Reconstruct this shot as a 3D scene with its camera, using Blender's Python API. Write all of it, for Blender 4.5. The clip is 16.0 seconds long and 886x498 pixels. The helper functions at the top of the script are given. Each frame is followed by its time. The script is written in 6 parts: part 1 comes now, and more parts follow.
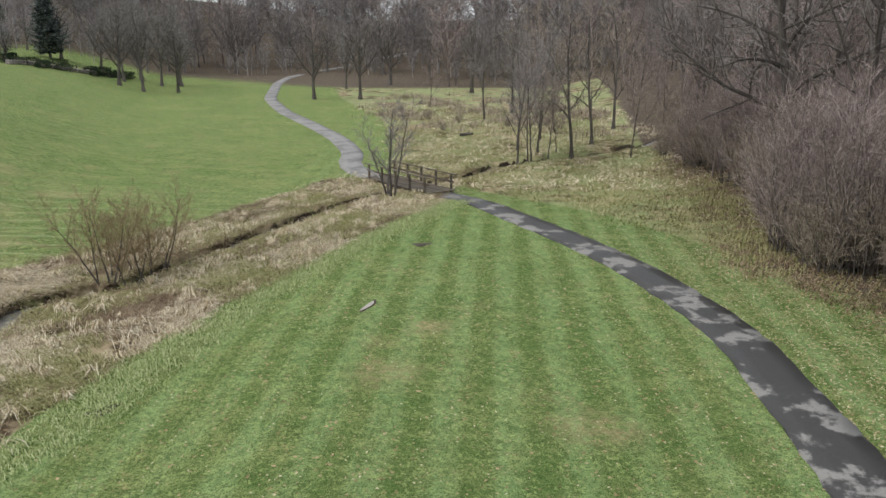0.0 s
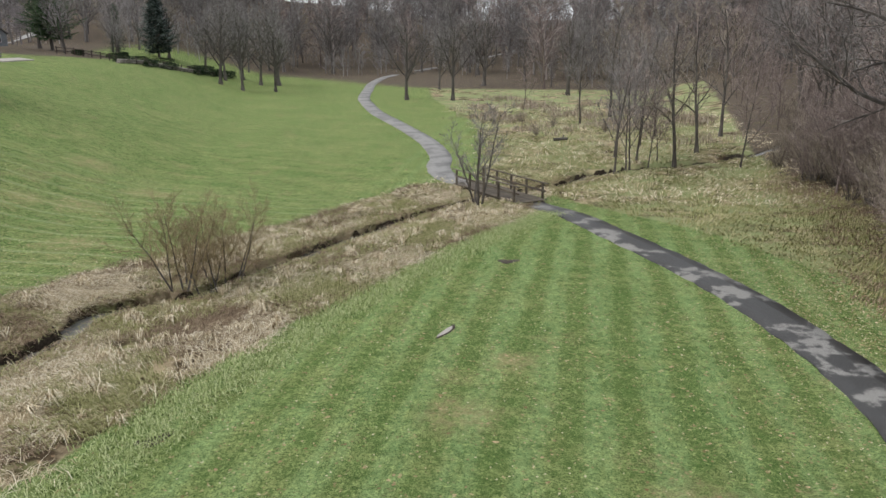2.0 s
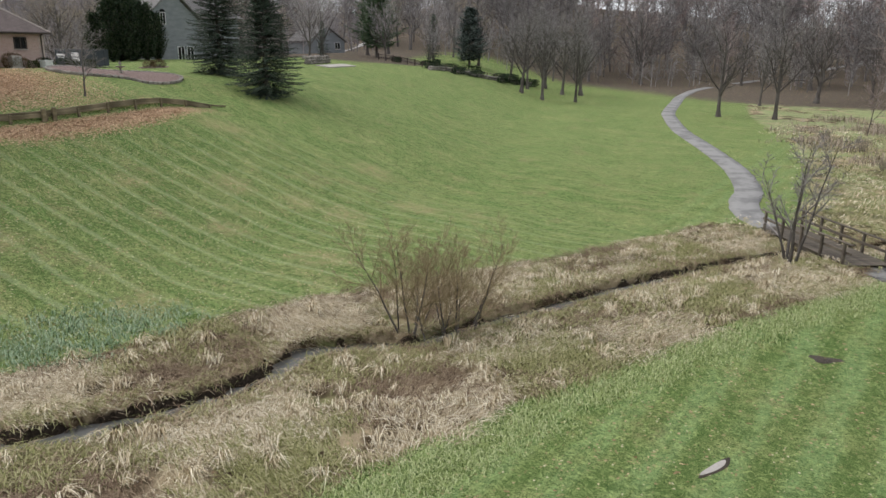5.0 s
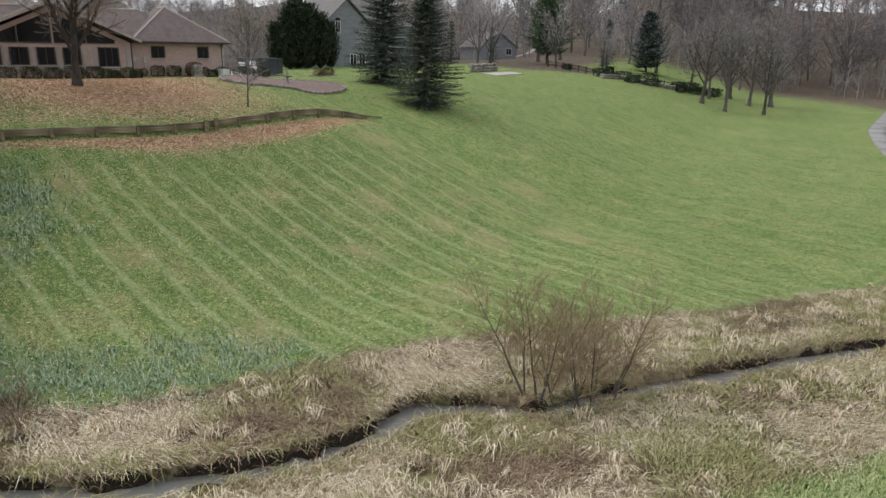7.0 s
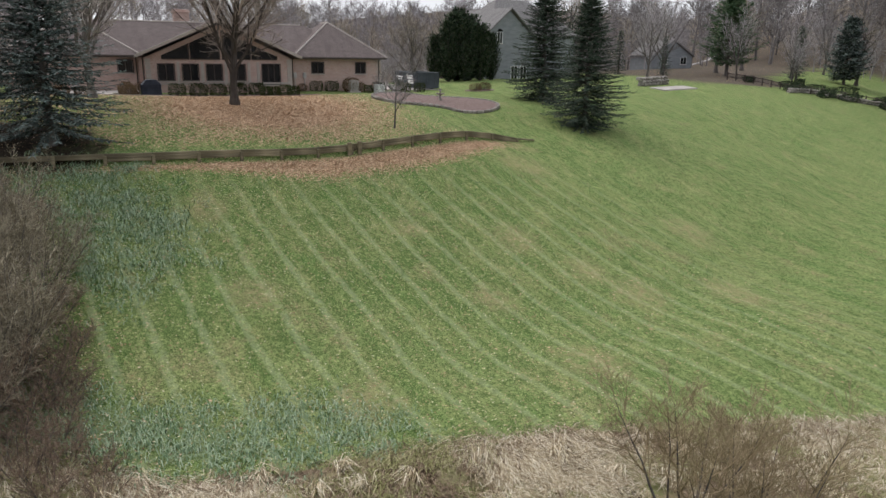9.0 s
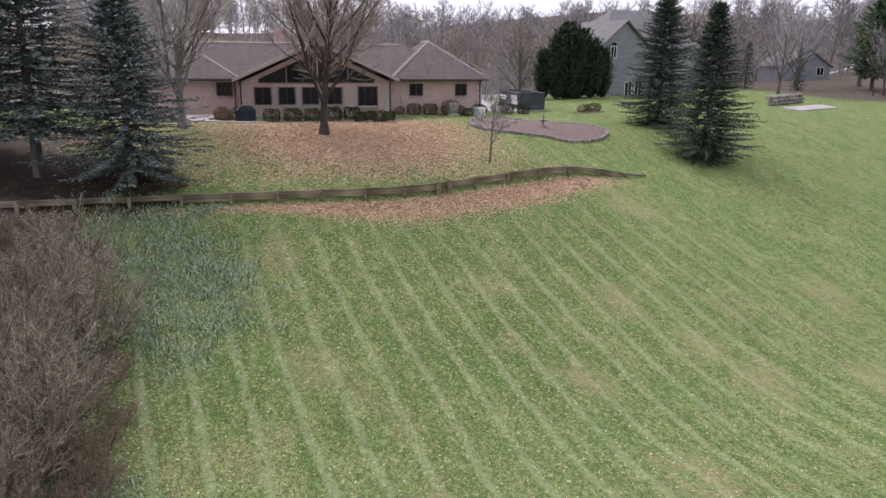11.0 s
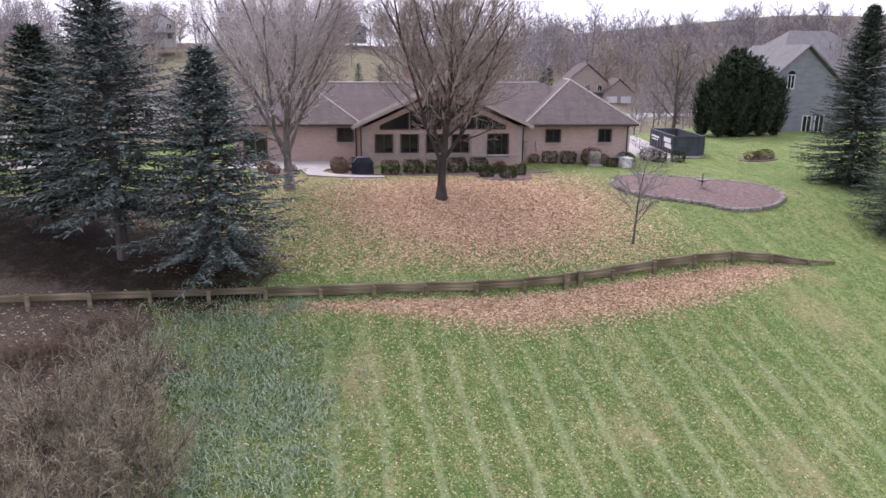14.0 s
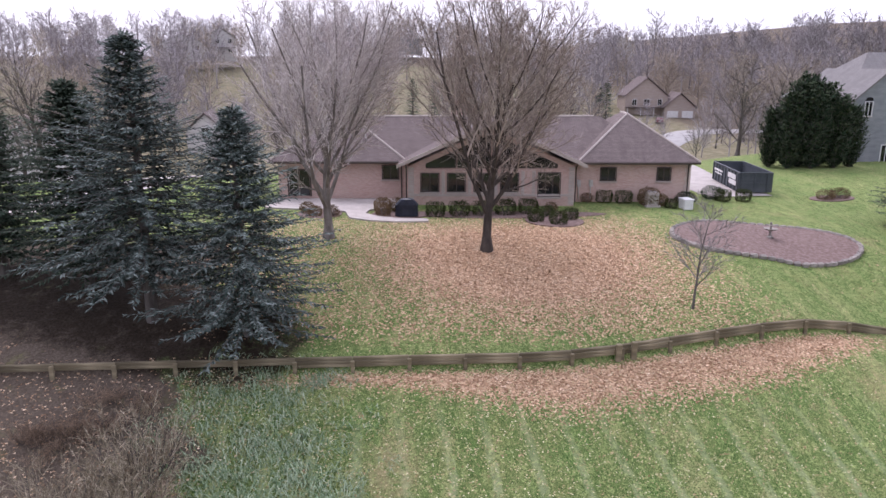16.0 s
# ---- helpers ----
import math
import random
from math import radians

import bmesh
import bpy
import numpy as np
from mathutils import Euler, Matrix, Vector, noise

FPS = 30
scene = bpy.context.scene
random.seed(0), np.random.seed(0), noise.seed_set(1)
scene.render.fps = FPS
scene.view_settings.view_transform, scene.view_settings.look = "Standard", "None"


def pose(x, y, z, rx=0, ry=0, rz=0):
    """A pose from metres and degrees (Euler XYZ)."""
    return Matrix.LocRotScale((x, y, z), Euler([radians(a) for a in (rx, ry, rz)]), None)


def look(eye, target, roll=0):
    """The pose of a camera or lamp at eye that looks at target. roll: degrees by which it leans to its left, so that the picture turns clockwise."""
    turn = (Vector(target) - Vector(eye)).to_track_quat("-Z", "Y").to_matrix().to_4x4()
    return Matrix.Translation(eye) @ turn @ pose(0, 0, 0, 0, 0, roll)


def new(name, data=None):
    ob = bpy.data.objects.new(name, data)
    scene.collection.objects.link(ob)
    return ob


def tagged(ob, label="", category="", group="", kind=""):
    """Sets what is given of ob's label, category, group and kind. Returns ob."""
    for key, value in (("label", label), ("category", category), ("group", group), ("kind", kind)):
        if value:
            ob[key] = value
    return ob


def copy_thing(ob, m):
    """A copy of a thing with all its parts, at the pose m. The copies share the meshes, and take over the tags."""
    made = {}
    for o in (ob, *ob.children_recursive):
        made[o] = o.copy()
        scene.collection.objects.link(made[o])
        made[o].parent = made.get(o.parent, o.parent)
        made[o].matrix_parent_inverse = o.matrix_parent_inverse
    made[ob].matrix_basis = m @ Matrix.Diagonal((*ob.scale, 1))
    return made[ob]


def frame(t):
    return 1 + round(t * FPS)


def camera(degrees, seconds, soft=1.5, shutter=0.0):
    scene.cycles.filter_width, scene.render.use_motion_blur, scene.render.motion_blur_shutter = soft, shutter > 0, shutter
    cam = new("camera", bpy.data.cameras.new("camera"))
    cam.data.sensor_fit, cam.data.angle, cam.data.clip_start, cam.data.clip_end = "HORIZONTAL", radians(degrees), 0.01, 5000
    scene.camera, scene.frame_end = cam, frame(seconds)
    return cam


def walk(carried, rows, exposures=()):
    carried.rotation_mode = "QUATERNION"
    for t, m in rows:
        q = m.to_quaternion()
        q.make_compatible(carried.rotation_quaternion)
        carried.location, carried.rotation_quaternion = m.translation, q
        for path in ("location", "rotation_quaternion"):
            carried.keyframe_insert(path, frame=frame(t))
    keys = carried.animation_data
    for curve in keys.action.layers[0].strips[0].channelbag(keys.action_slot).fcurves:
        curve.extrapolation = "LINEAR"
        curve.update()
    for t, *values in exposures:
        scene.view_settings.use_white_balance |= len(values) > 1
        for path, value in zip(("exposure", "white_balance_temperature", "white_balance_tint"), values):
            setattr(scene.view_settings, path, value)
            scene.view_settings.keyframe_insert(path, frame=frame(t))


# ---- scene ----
cam = camera(64.0, 16.0)
METRES, EYE, TILT, LEAN, TURN = 34.0, 10.2, -16.0, 0.0, 0.0
EXPOSURE = 0.30
ROWS = [
    (0.0, 0.0, 0.0, 0.0, -0.0, 0.0, 0.0),
    (0.5, 0.0005, 0.012, 0.0035, 0.98, -0.02, -0.29),
    (1.0, 0.0011, 0.0287, 0.0082, 2.84, -0.05, -0.85),
    (1.5, 0.0011, 0.0508, 0.0145, 4.61, -0.08, -1.38),
    (2.0, 0.0003, 0.0766, 0.0227, 7.14, -0.11, -2.15),
    (2.5, -0.0012, 0.1054, 0.0318, 10.85, -0.21, -3.29),
    (3.0, -0.0017, 0.1363, 0.0416, 14.95, -0.41, -4.51),
    (3.5, -0.0034, 0.1689, 0.0509, 18.62, -0.61, -5.55),
    (4.0, -0.0071, 0.1998, 0.06, 22.12, -0.88, -6.53),
    (4.5, -0.0122, 0.2285, 0.0698, 26.36, -1.29, -7.75),
    (7.0, -0.0567, 0.3527, 0.1264, 43.98, -3.98, -11.94),
    (7.5, -0.0715, 0.3746, 0.1402, 47.32, -4.64, -12.6),
    (8.0, -0.0886, 0.3956, 0.1552, 50.67, -5.33, -13.25),
    (8.5, -0.1079, 0.4158, 0.1703, 54.06, -6.04, -13.85),
    (9.0, -0.1297, 0.4355, 0.1857, 57.23, -6.77, -14.32),
    (11.5, -0.2628, 0.5215, 0.2735, 68.57, -9.44, -15.44),
    (12.0, -0.2949, 0.5359, 0.2919, 71.01, -10.05, -15.62),
    (12.5, -0.329, 0.5487, 0.31, 73.35, -10.63, -15.78),
    (13.0, -0.3642, 0.5609, 0.328, 75.21, -11.08, -15.85),
    (13.5, -0.3989, 0.5714, 0.3462, 76.81, -11.47, -15.88),
    (14.0, -0.4321, 0.5795, 0.3647, 78.5, -11.86, -15.93),
    (14.5, -0.462, 0.5858, 0.3827, 80.05, -12.18, -15.96),
    (15.0, -0.4871, 0.5906, 0.4005, 81.47, -12.47, -15.95),
    (15.5, -0.5061, 0.5931, 0.418, 82.56, -12.53, -15.9),
    (16.0, -0.5103, 0.5928, 0.4329, 83.18, -12.68, -15.84),
]
walk(cam, [(t, pose(0, 0, EYE, TILT, LEAN, TURN) @ pose(METRES * x, METRES * y, METRES * z, 90 + pitch, roll, yaw)) for t, x, y, z, yaw, pitch, roll in ROWS],
     [(0.0, EXPOSURE, 6500, 8), (7.0, EXPOSURE + 0.05, 6480, 10), (9.2, EXPOSURE + 0.07, 6420, 12), (12.0, EXPOSURE + 0.46, 6080, 26), (16.0, EXPOSURE + 0.58, 6030, 28)])

# ---- overcast daylight ----
world = bpy.data.worlds.new("overcast_sky")
scene.world = world
world.use_nodes = True
wn = world.node_tree.nodes
wn.clear()
sky = wn.new("ShaderNodeTexSky")
sky.sky_type, sky.sun_disc = "NISHITA", False
sky.sun_elevation, sky.sun_rotation = radians(49), radians(251)
sky.air_density, sky.dust_density, sky.ozone_density = 1.0, 4.0, 1.0
veil = wn.new("ShaderNodeMix")
veil.data_type, veil.blend_type = "RGBA", "MIX"
veil.inputs["Factor"].default_value = 0.85
veil.inputs["B"].default_value = (7.6, 7.8, 8.2, 1)
background = wn.new("ShaderNodeBackground")
background.inputs["Strength"].default_value = 0.098
wout = wn.new("ShaderNodeOutputWorld")
world.node_tree.links.new(sky.outputs["Color"], veil.inputs["A"])
world.node_tree.links.new(veil.outputs["Result"], background.inputs["Color"])
world.node_tree.links.new(background.outputs["Background"], wout.inputs["Surface"])
sun_data = bpy.data.lights.new("sun", "SUN")
sun_data.energy, sun_data.angle, sun_data.color = 1.25, radians(38), (1.0, 0.97, 0.93)
sun = new("sun", sun_data)
sun.matrix_world = look((-80, -8, 95), (0, 20, 0))

# ---- materials ----
class Nodes:
    """A small helper to wire a node material."""

    def __init__(self, name):
        self.mat = bpy.data.materials.new(name)
        self.mat.use_nodes = True
        self.tree = self.mat.node_tree
        self.bsdf = self.tree.nodes["Principled BSDF"]

    def add(self, kind, **values):
        node = self.tree.nodes.new(kind)
        for key, value in values.items():
            node.inputs[key].default_value = value
        return node

    def link(self, a, b):
        self.tree.links.new(a, b)

    def noise(self, where, scale, detail=4.0, rough=0.6, stretch=None):
        if stretch:
            m = self.add("ShaderNodeMapping", Scale=stretch)
            self.link(where, m.inputs["Vector"])
            where = m.outputs["Vector"]
        n = self.add("ShaderNodeTexNoise", Scale=scale, Detail=detail, Roughness=rough)
        self.link(where, n.inputs["Vector"])
        return n.outputs["Fac"]

    def ramp(self, value, a, b):
        r = self.tree.nodes.new("ShaderNodeMapRange")
        r.interpolation_type = "SMOOTHSTEP"
        r.inputs["From Min"].default_value, r.inputs["From Max"].default_value = a, b
        self.link(value, r.inputs["Value"])
        return r.outputs["Result"]

    def mix(self, fac, a, b, blend="MIX"):
        m = self.tree.nodes.new("ShaderNodeMix")
        m.data_type, m.blend_type = "RGBA", blend
        for value, key in ((fac, "Factor"), (a, "A"), (b, "B")):
            if isinstance(value, (int, float)):
                m.inputs[key].default_value = value
            elif isinstance(value, tuple):
                m.inputs[key].default_value = (*value, 1)
            else:
                self.link(value, m.inputs[key])
        return m.outputs["Result"]

    def math(self, op, a, b=0.0):
        m = self.tree.nodes.new("ShaderNodeMath")
        m.operation = op
        for k, value in enumerate((a, b)):
            if isinstance(value, (int, float)):
                m.inputs[k].default_value = value
            else:
                self.link(value, m.inputs[k])
        return m.outputs["Value"]

    def finish(self, colour, rough=0.85, bump=None, strength=0.4, distance=0.02, metal=0.0, spec=0.3):
        if isinstance(colour, tuple):
            self.bsdf.inputs["Base Color"].default_value = (*colour, 1)
        else:
            self.link(colour, self.bsdf.inputs["Base Color"])
        if isinstance(rough, (int, float)):
            self.bsdf.inputs["Roughness"].default_value = rough
        else:
            self.link(rough, self.bsdf.inputs["Roughness"])
        self.bsdf.inputs["Metallic"].default_value = metal
        self.bsdf.inputs["Specular IOR Level"].default_value = spec
        if bump is not None:
            b = self.add("ShaderNodeBump", Strength=strength, Distance=distance)
            self.link(bump, b.inputs["Height"])
            self.link(b.outputs["Normal"], self.bsdf.inputs["Normal"])
        return self.mat


def surface(name, a, b, scale, rough=0.8, bump=0.3, distance=0.01, stretch=None, metal=0.0, fleck=0.35, spec=0.3, vary=0.0):
    """Two-tone worn surface: broad stains and fine grain, in object metres; vary: differs from copy to copy."""
    n = Nodes(name)
    where = n.add("ShaderNodeTexCoord").outputs["Object"]
    broad, fine = n.noise(where, scale, 4, 0.6, stretch), n.noise(where, scale * 9, 3, 0.7, stretch)
    col = n.mix(n.ramp(broad, 0.3, 0.7), a, b)
    col = n.mix(n.math("MULTIPLY", n.ramp(fine, 0.45, 0.75), fleck), col, tuple(0.45 * v for v in a))
    if vary:
        h = n.add("ShaderNodeHueSaturation")
        n.link(n.math("ADD", n.math("MULTIPLY", n.add("ShaderNodeObjectInfo").outputs["Random"], vary), 1 - vary / 2), h.inputs["Value"])
        n.link(col, h.inputs["Color"])
        col = h.outputs["Color"]
    return n.finish(col, rough, fine, bump, distance, metal, spec)


def island(name, a, b, c, rough=0.85, spec=0.2):
    """Leaves, blades and twigs: each loose piece takes a tone of its own between three colours."""
    n = Nodes(name)
    r = n.add("ShaderNodeNewGeometry").outputs["Random Per Island"]
    o = n.add("ShaderNodeObjectInfo").outputs["Random"]
    col = n.mix(n.ramp(r, 0.45, 1.0), n.mix(n.ramp(r, 0.0, 0.55), a, b), c)
    h = n.add("ShaderNodeHueSaturation")
    n.link(n.math("ADD", n.math("MULTIPLY", o, 0.3), 0.85), h.inputs["Value"])
    n.link(col, h.inputs["Color"])
    return n.finish(h.outputs["Color"], rough, spec=spec)


M = {}
M["bark"] = surface("bark", (0.080, 0.070, 0.063), (0.155, 0.140, 0.128), 3, 0.95, 0.8, 0.03, (1, 1, 0.25), vary=0.4)
M["bark_dark"] = surface("dark_bark", (0.040, 0.032, 0.027), (0.085, 0.070, 0.060), 3, 0.95, 0.8, 0.03, (1, 1, 0.25))
M["bark_grey"] = surface("grey_bark", (0.13, 0.113, 0.10), (0.26, 0.235, 0.215), 3, 0.95, 0.8, 0.03, (1, 1, 0.25))
M["twig"] = island("twig", (0.13, 0.117, 0.114), (0.23, 0.212, 0.206), (0.37, 0.346, 0.337))
M["twig_red"] = island("twig_red", (0.15, 0.116, 0.108), (0.27, 0.216, 0.20), (0.46, 0.385, 0.36))
M["twig_grey"] = island("twig_grey", (0.21, 0.19, 0.192), (0.33, 0.30, 0.305), (0.45, 0.415, 0.42))
M["willow_twig"] = island("willow_twigs", (0.20, 0.16, 0.085), (0.31, 0.255, 0.15), (0.44, 0.34, 0.22))
M["twig_tan"] = island("twig_tan", (0.18, 0.148, 0.115), (0.30, 0.255, 0.205), (0.46, 0.40, 0.33))
M["spruce"] = island("spruce_needles", (0.019, 0.034, 0.023), (0.042, 0.066, 0.044), (0.12, 0.15, 0.105))
M["spruce_blue"] = island("blue_spruce_needles", (0.030, 0.045, 0.038), (0.078, 0.106, 0.094), (0.24, 0.285, 0.262))
M["pine"] = island("pine_needles", (0.04, 0.08, 0.04), (0.08, 0.14, 0.065), (0.14, 0.195, 0.10))
M["yew"] = island("evergreen_leaves", (0.017, 0.031, 0.018), (0.038, 0.060, 0.034), (0.088, 0.110, 0.064), 1.0, 0.05)
M["box"] = island("clipped_leaves", (0.022, 0.034, 0.013), (0.042, 0.056, 0.021), (0.078, 0.082, 0.032), 1.0, 0.04)
M["box_rust"] = island("rusty_leaves", (0.09, 0.055, 0.03), (0.13, 0.085, 0.045), (0.17, 0.12, 0.06))
M["straw"] = island("straw", (0.26, 0.20, 0.12), (0.60, 0.50, 0.335), (0.88, 0.80, 0.63))
M["reed"] = island("dead_reeds", (0.25, 0.195, 0.145), (0.40, 0.325, 0.25), (0.57, 0.485, 0.40))
M["bramble"] = island("bramble_canes", (0.15, 0.128, 0.085), (0.29, 0.25, 0.175), (0.50, 0.44, 0.325))
M["sedge"] = island("sedge", (0.14, 0.145, 0.05), (0.27, 0.265, 0.11), (0.44, 0.41, 0.23))
M["thatch"] = island("dead_stalks", (0.11, 0.072, 0.045), (0.25, 0.175, 0.115), (0.46, 0.36, 0.25))
M["weeds"] = island("green_weeds", (0.13, 0.21, 0.11), (0.25, 0.35, 0.20), (0.44, 0.52, 0.36))
M["bramble_red"] = island("reddish_bramble_canes", (0.11, 0.078, 0.054), (0.22, 0.16, 0.115), (0.38, 0.285, 0.205))
M["maple_brown"] = island("brown_maple_twigs", (0.22, 0.178, 0.150), (0.36, 0.30, 0.26), (0.54, 0.46, 0.40))
M["maple_twig"] = island("maple_twigs", (0.31, 0.27, 0.255), (0.47, 0.425, 0.405), (0.64, 0.59, 0.565))
M["fringe"] = island("pale_grass", (0.20, 0.26, 0.09), (0.31, 0.37, 0.155), (0.46, 0.50, 0.27))
M["leaf_orange"] = island("fallen_leaves_orange", (0.27, 0.15, 0.082), (0.56, 0.36, 0.215), (0.84, 0.66, 0.47))
M["leaf_pale"] = island("fallen_leaves_pale", (0.30, 0.225, 0.11), (0.47, 0.40, 0.21), (0.70, 0.65, 0.43))
M["timber"] = surface("weathered_timber", (0.27, 0.23, 0.15), (0.11, 0.092, 0.056), 2.0, 0.9, 0.6, 0.01, (1, 0.2, 1), vary=0.5)
M["deck"] = surface("bridge_timber", (0.17, 0.145, 0.115), (0.10, 0.083, 0.067), 2.5, 0.9, 0.5, 0.01, (0.3, 1, 1), vary=0.35)
M["stone"] = surface("field_stone", (0.22, 0.20, 0.18), (0.34, 0.31, 0.28), 4.0, 0.9, 0.6, 0.01, vary=0.5)
M["concrete"] = surface("concrete", (0.40, 0.365, 0.335), (0.50, 0.46, 0.43), 0.9, 0.85, 0.25, 0.004)
M["trim"] = surface("painted_trim", (0.42, 0.37, 0.33), (0.47, 0.42, 0.38), 1.5, 0.55, 0.1, 0.003)
M["brown_trim"] = surface("brown_trim", (0.055, 0.042, 0.036), (0.075, 0.058, 0.05), 2.0, 0.5, 0.1, 0.003)
M["white"] = surface("white_paint", (0.68, 0.68, 0.67), (0.76, 0.76, 0.75), 1.2, 0.5, 0.1, 0.003)
M["steel"] = surface("galvanised_steel", (0.42, 0.42, 0.42), (0.52, 0.52, 0.52), 5, 0.45, 0.1, 0.002, metal=0.8)
M["dumpster"] = surface("dark_painted_steel", (0.055, 0.065, 0.075), (0.085, 0.096, 0.108), 1.0, 0.5, 0.2, 0.004, fleck=0.25)
M["cover"] = surface("grill_cover", (0.010, 0.013, 0.024), (0.022, 0.027, 0.045), 2.0, 0.35, 0.5, 0.02)
M["rubber"] = surface("rubber", (0.02, 0.02, 0.02), (0.035, 0.035, 0.035), 4, 0.8, 0.2, 0.003)
M["red_car"] = surface("dark_red_paint", (0.11, 0.012, 0.014), (0.14, 0.018, 0.02), 1, 0.2, 0.0, 0.001, fleck=0.0, spec=0.6)

n = Nodes("window_glass")
n.bsdf.inputs["Base Color"].default_value = (0.012, 0.014, 0.016, 1)
n.bsdf.inputs["Roughness"].default_value = 0.06
n.bsdf.inputs["Specular IOR Level"].default_value = 0.6
M["glass"] = n.mat

n = Nodes("stream_water")
n.bsdf.inputs["Base Color"].default_value = (0.17, 0.168, 0.16, 1)
n.bsdf.inputs["Roughness"].default_value = 0.08
where = n.add("ShaderNodeTexCoord").outputs["Object"]
b = n.add("ShaderNodeBump", Strength=0.25, Distance=0.02)
n.link(n.noise(where, 5, 3), b.inputs["Height"])
n.link(b.outputs["Normal"], n.bsdf.inputs["Normal"])
M["water"] = n.mat


def brick_material(name, a, b, mortar):
    """Brick in running courses on a wall built in its own x-z plane."""
    n = Nodes(name)
    where = n.add("ShaderNodeTexCoord").outputs["UV"]
    t = n.add("ShaderNodeTexBrick", Scale=1.0)
    t.inputs["Color1"].default_value, t.inputs["Color2"].default_value, t.inputs["Mortar"].default_value = (*a, 1), (*b, 1), (*mortar, 1)
    t.inputs["Brick Width"].default_value, t.inputs["Row Height"].default_value, t.inputs["Mortar Size"].default_value = 0.21, 0.076, 0.008
    n.link(where, t.inputs["Vector"])
    stain = n.noise(where, 0.5, 4)
    col = n.mix(n.math("MULTIPLY", n.ramp(stain, 0.4, 0.7), 0.3), t.outputs["Color"], mortar)
    return n.finish(col, 0.9, t.outputs["Fac"], -0.4, 0.006)


M["brick"] = brick_material("pink_brick", (0.42, 0.275, 0.235), (0.54, 0.375, 0.325), (0.52, 0.44, 0.39))


def shingle_material(name, a, b):
    n = Nodes(name)
    where = n.add("ShaderNodeTexCoord").outputs["UV"]
    t = n.add("ShaderNodeTexBrick", Scale=1.0)
    t.inputs["Color1"].default_value, t.inputs["Color2"].default_value = (*a, 1), (*b, 1)
    t.inputs["Mortar"].default_value = (*[v * 0.45 for v in a], 1)
    t.inputs["Brick Width"].default_value, t.inputs["Row Height"].default_value, t.inputs["Mortar Size"].default_value = 0.3, 0.14, 0.012
    n.link(where, t.inputs["Vector"])
    streak = n.noise(where, 1.1, 5, 0.7, (1, 0.18, 1))
    col = n.mix(n.math("MULTIPLY", n.ramp(streak, 0.42, 0.72), 0.6), t.outputs["Color"], tuple(0.5 * v for v in a))
    grit = n.noise(where, 60, 2)
    col = n.mix(n.math("MULTIPLY", grit, 0.35), col, tuple(1.5 * v for v in b))
    return n.finish(col, 0.95, t.outputs["Fac"], -0.5, 0.012, spec=0.1)


M["shingle"] = shingle_material("brown_shingle", (0.14, 0.113, 0.107), (0.195, 0.163, 0.155))
M["shingle_grey"] = shingle_material("grey_shingle", (0.19, 0.18, 0.175), (0.245, 0.235, 0.23))


def siding_material(name, a, b):
    n = Nodes(name)
    where = n.add("ShaderNodeTexCoord").outputs["UV"]
    xyz = n.add("ShaderNodeSeparateXYZ")
    n.link(where, xyz.inputs["Vector"])
    lap = n.math("FRACT", n.math("MULTIPLY", xyz.outputs["Y"], 1 / 0.16))
    col = n.mix(n.ramp(n.noise(where, 0.8, 5, 0.7, (1, 3, 1)), 0.3, 0.7), a, b)
    return n.finish(col, 0.8, lap, 0.9, 0.02)


M["siding"] = siding_material("grey_siding", (0.20, 0.215, 0.23), (0.27, 0.285, 0.30))
M["siding_light"] = siding_material("pale_siding", (0.48, 0.47, 0.45), (0.55, 0.54, 0.52))
M["siding_tan"] = siding_material("tan_siding", (0.34, 0.28, 0.24), (0.40, 0.34, 0.30))


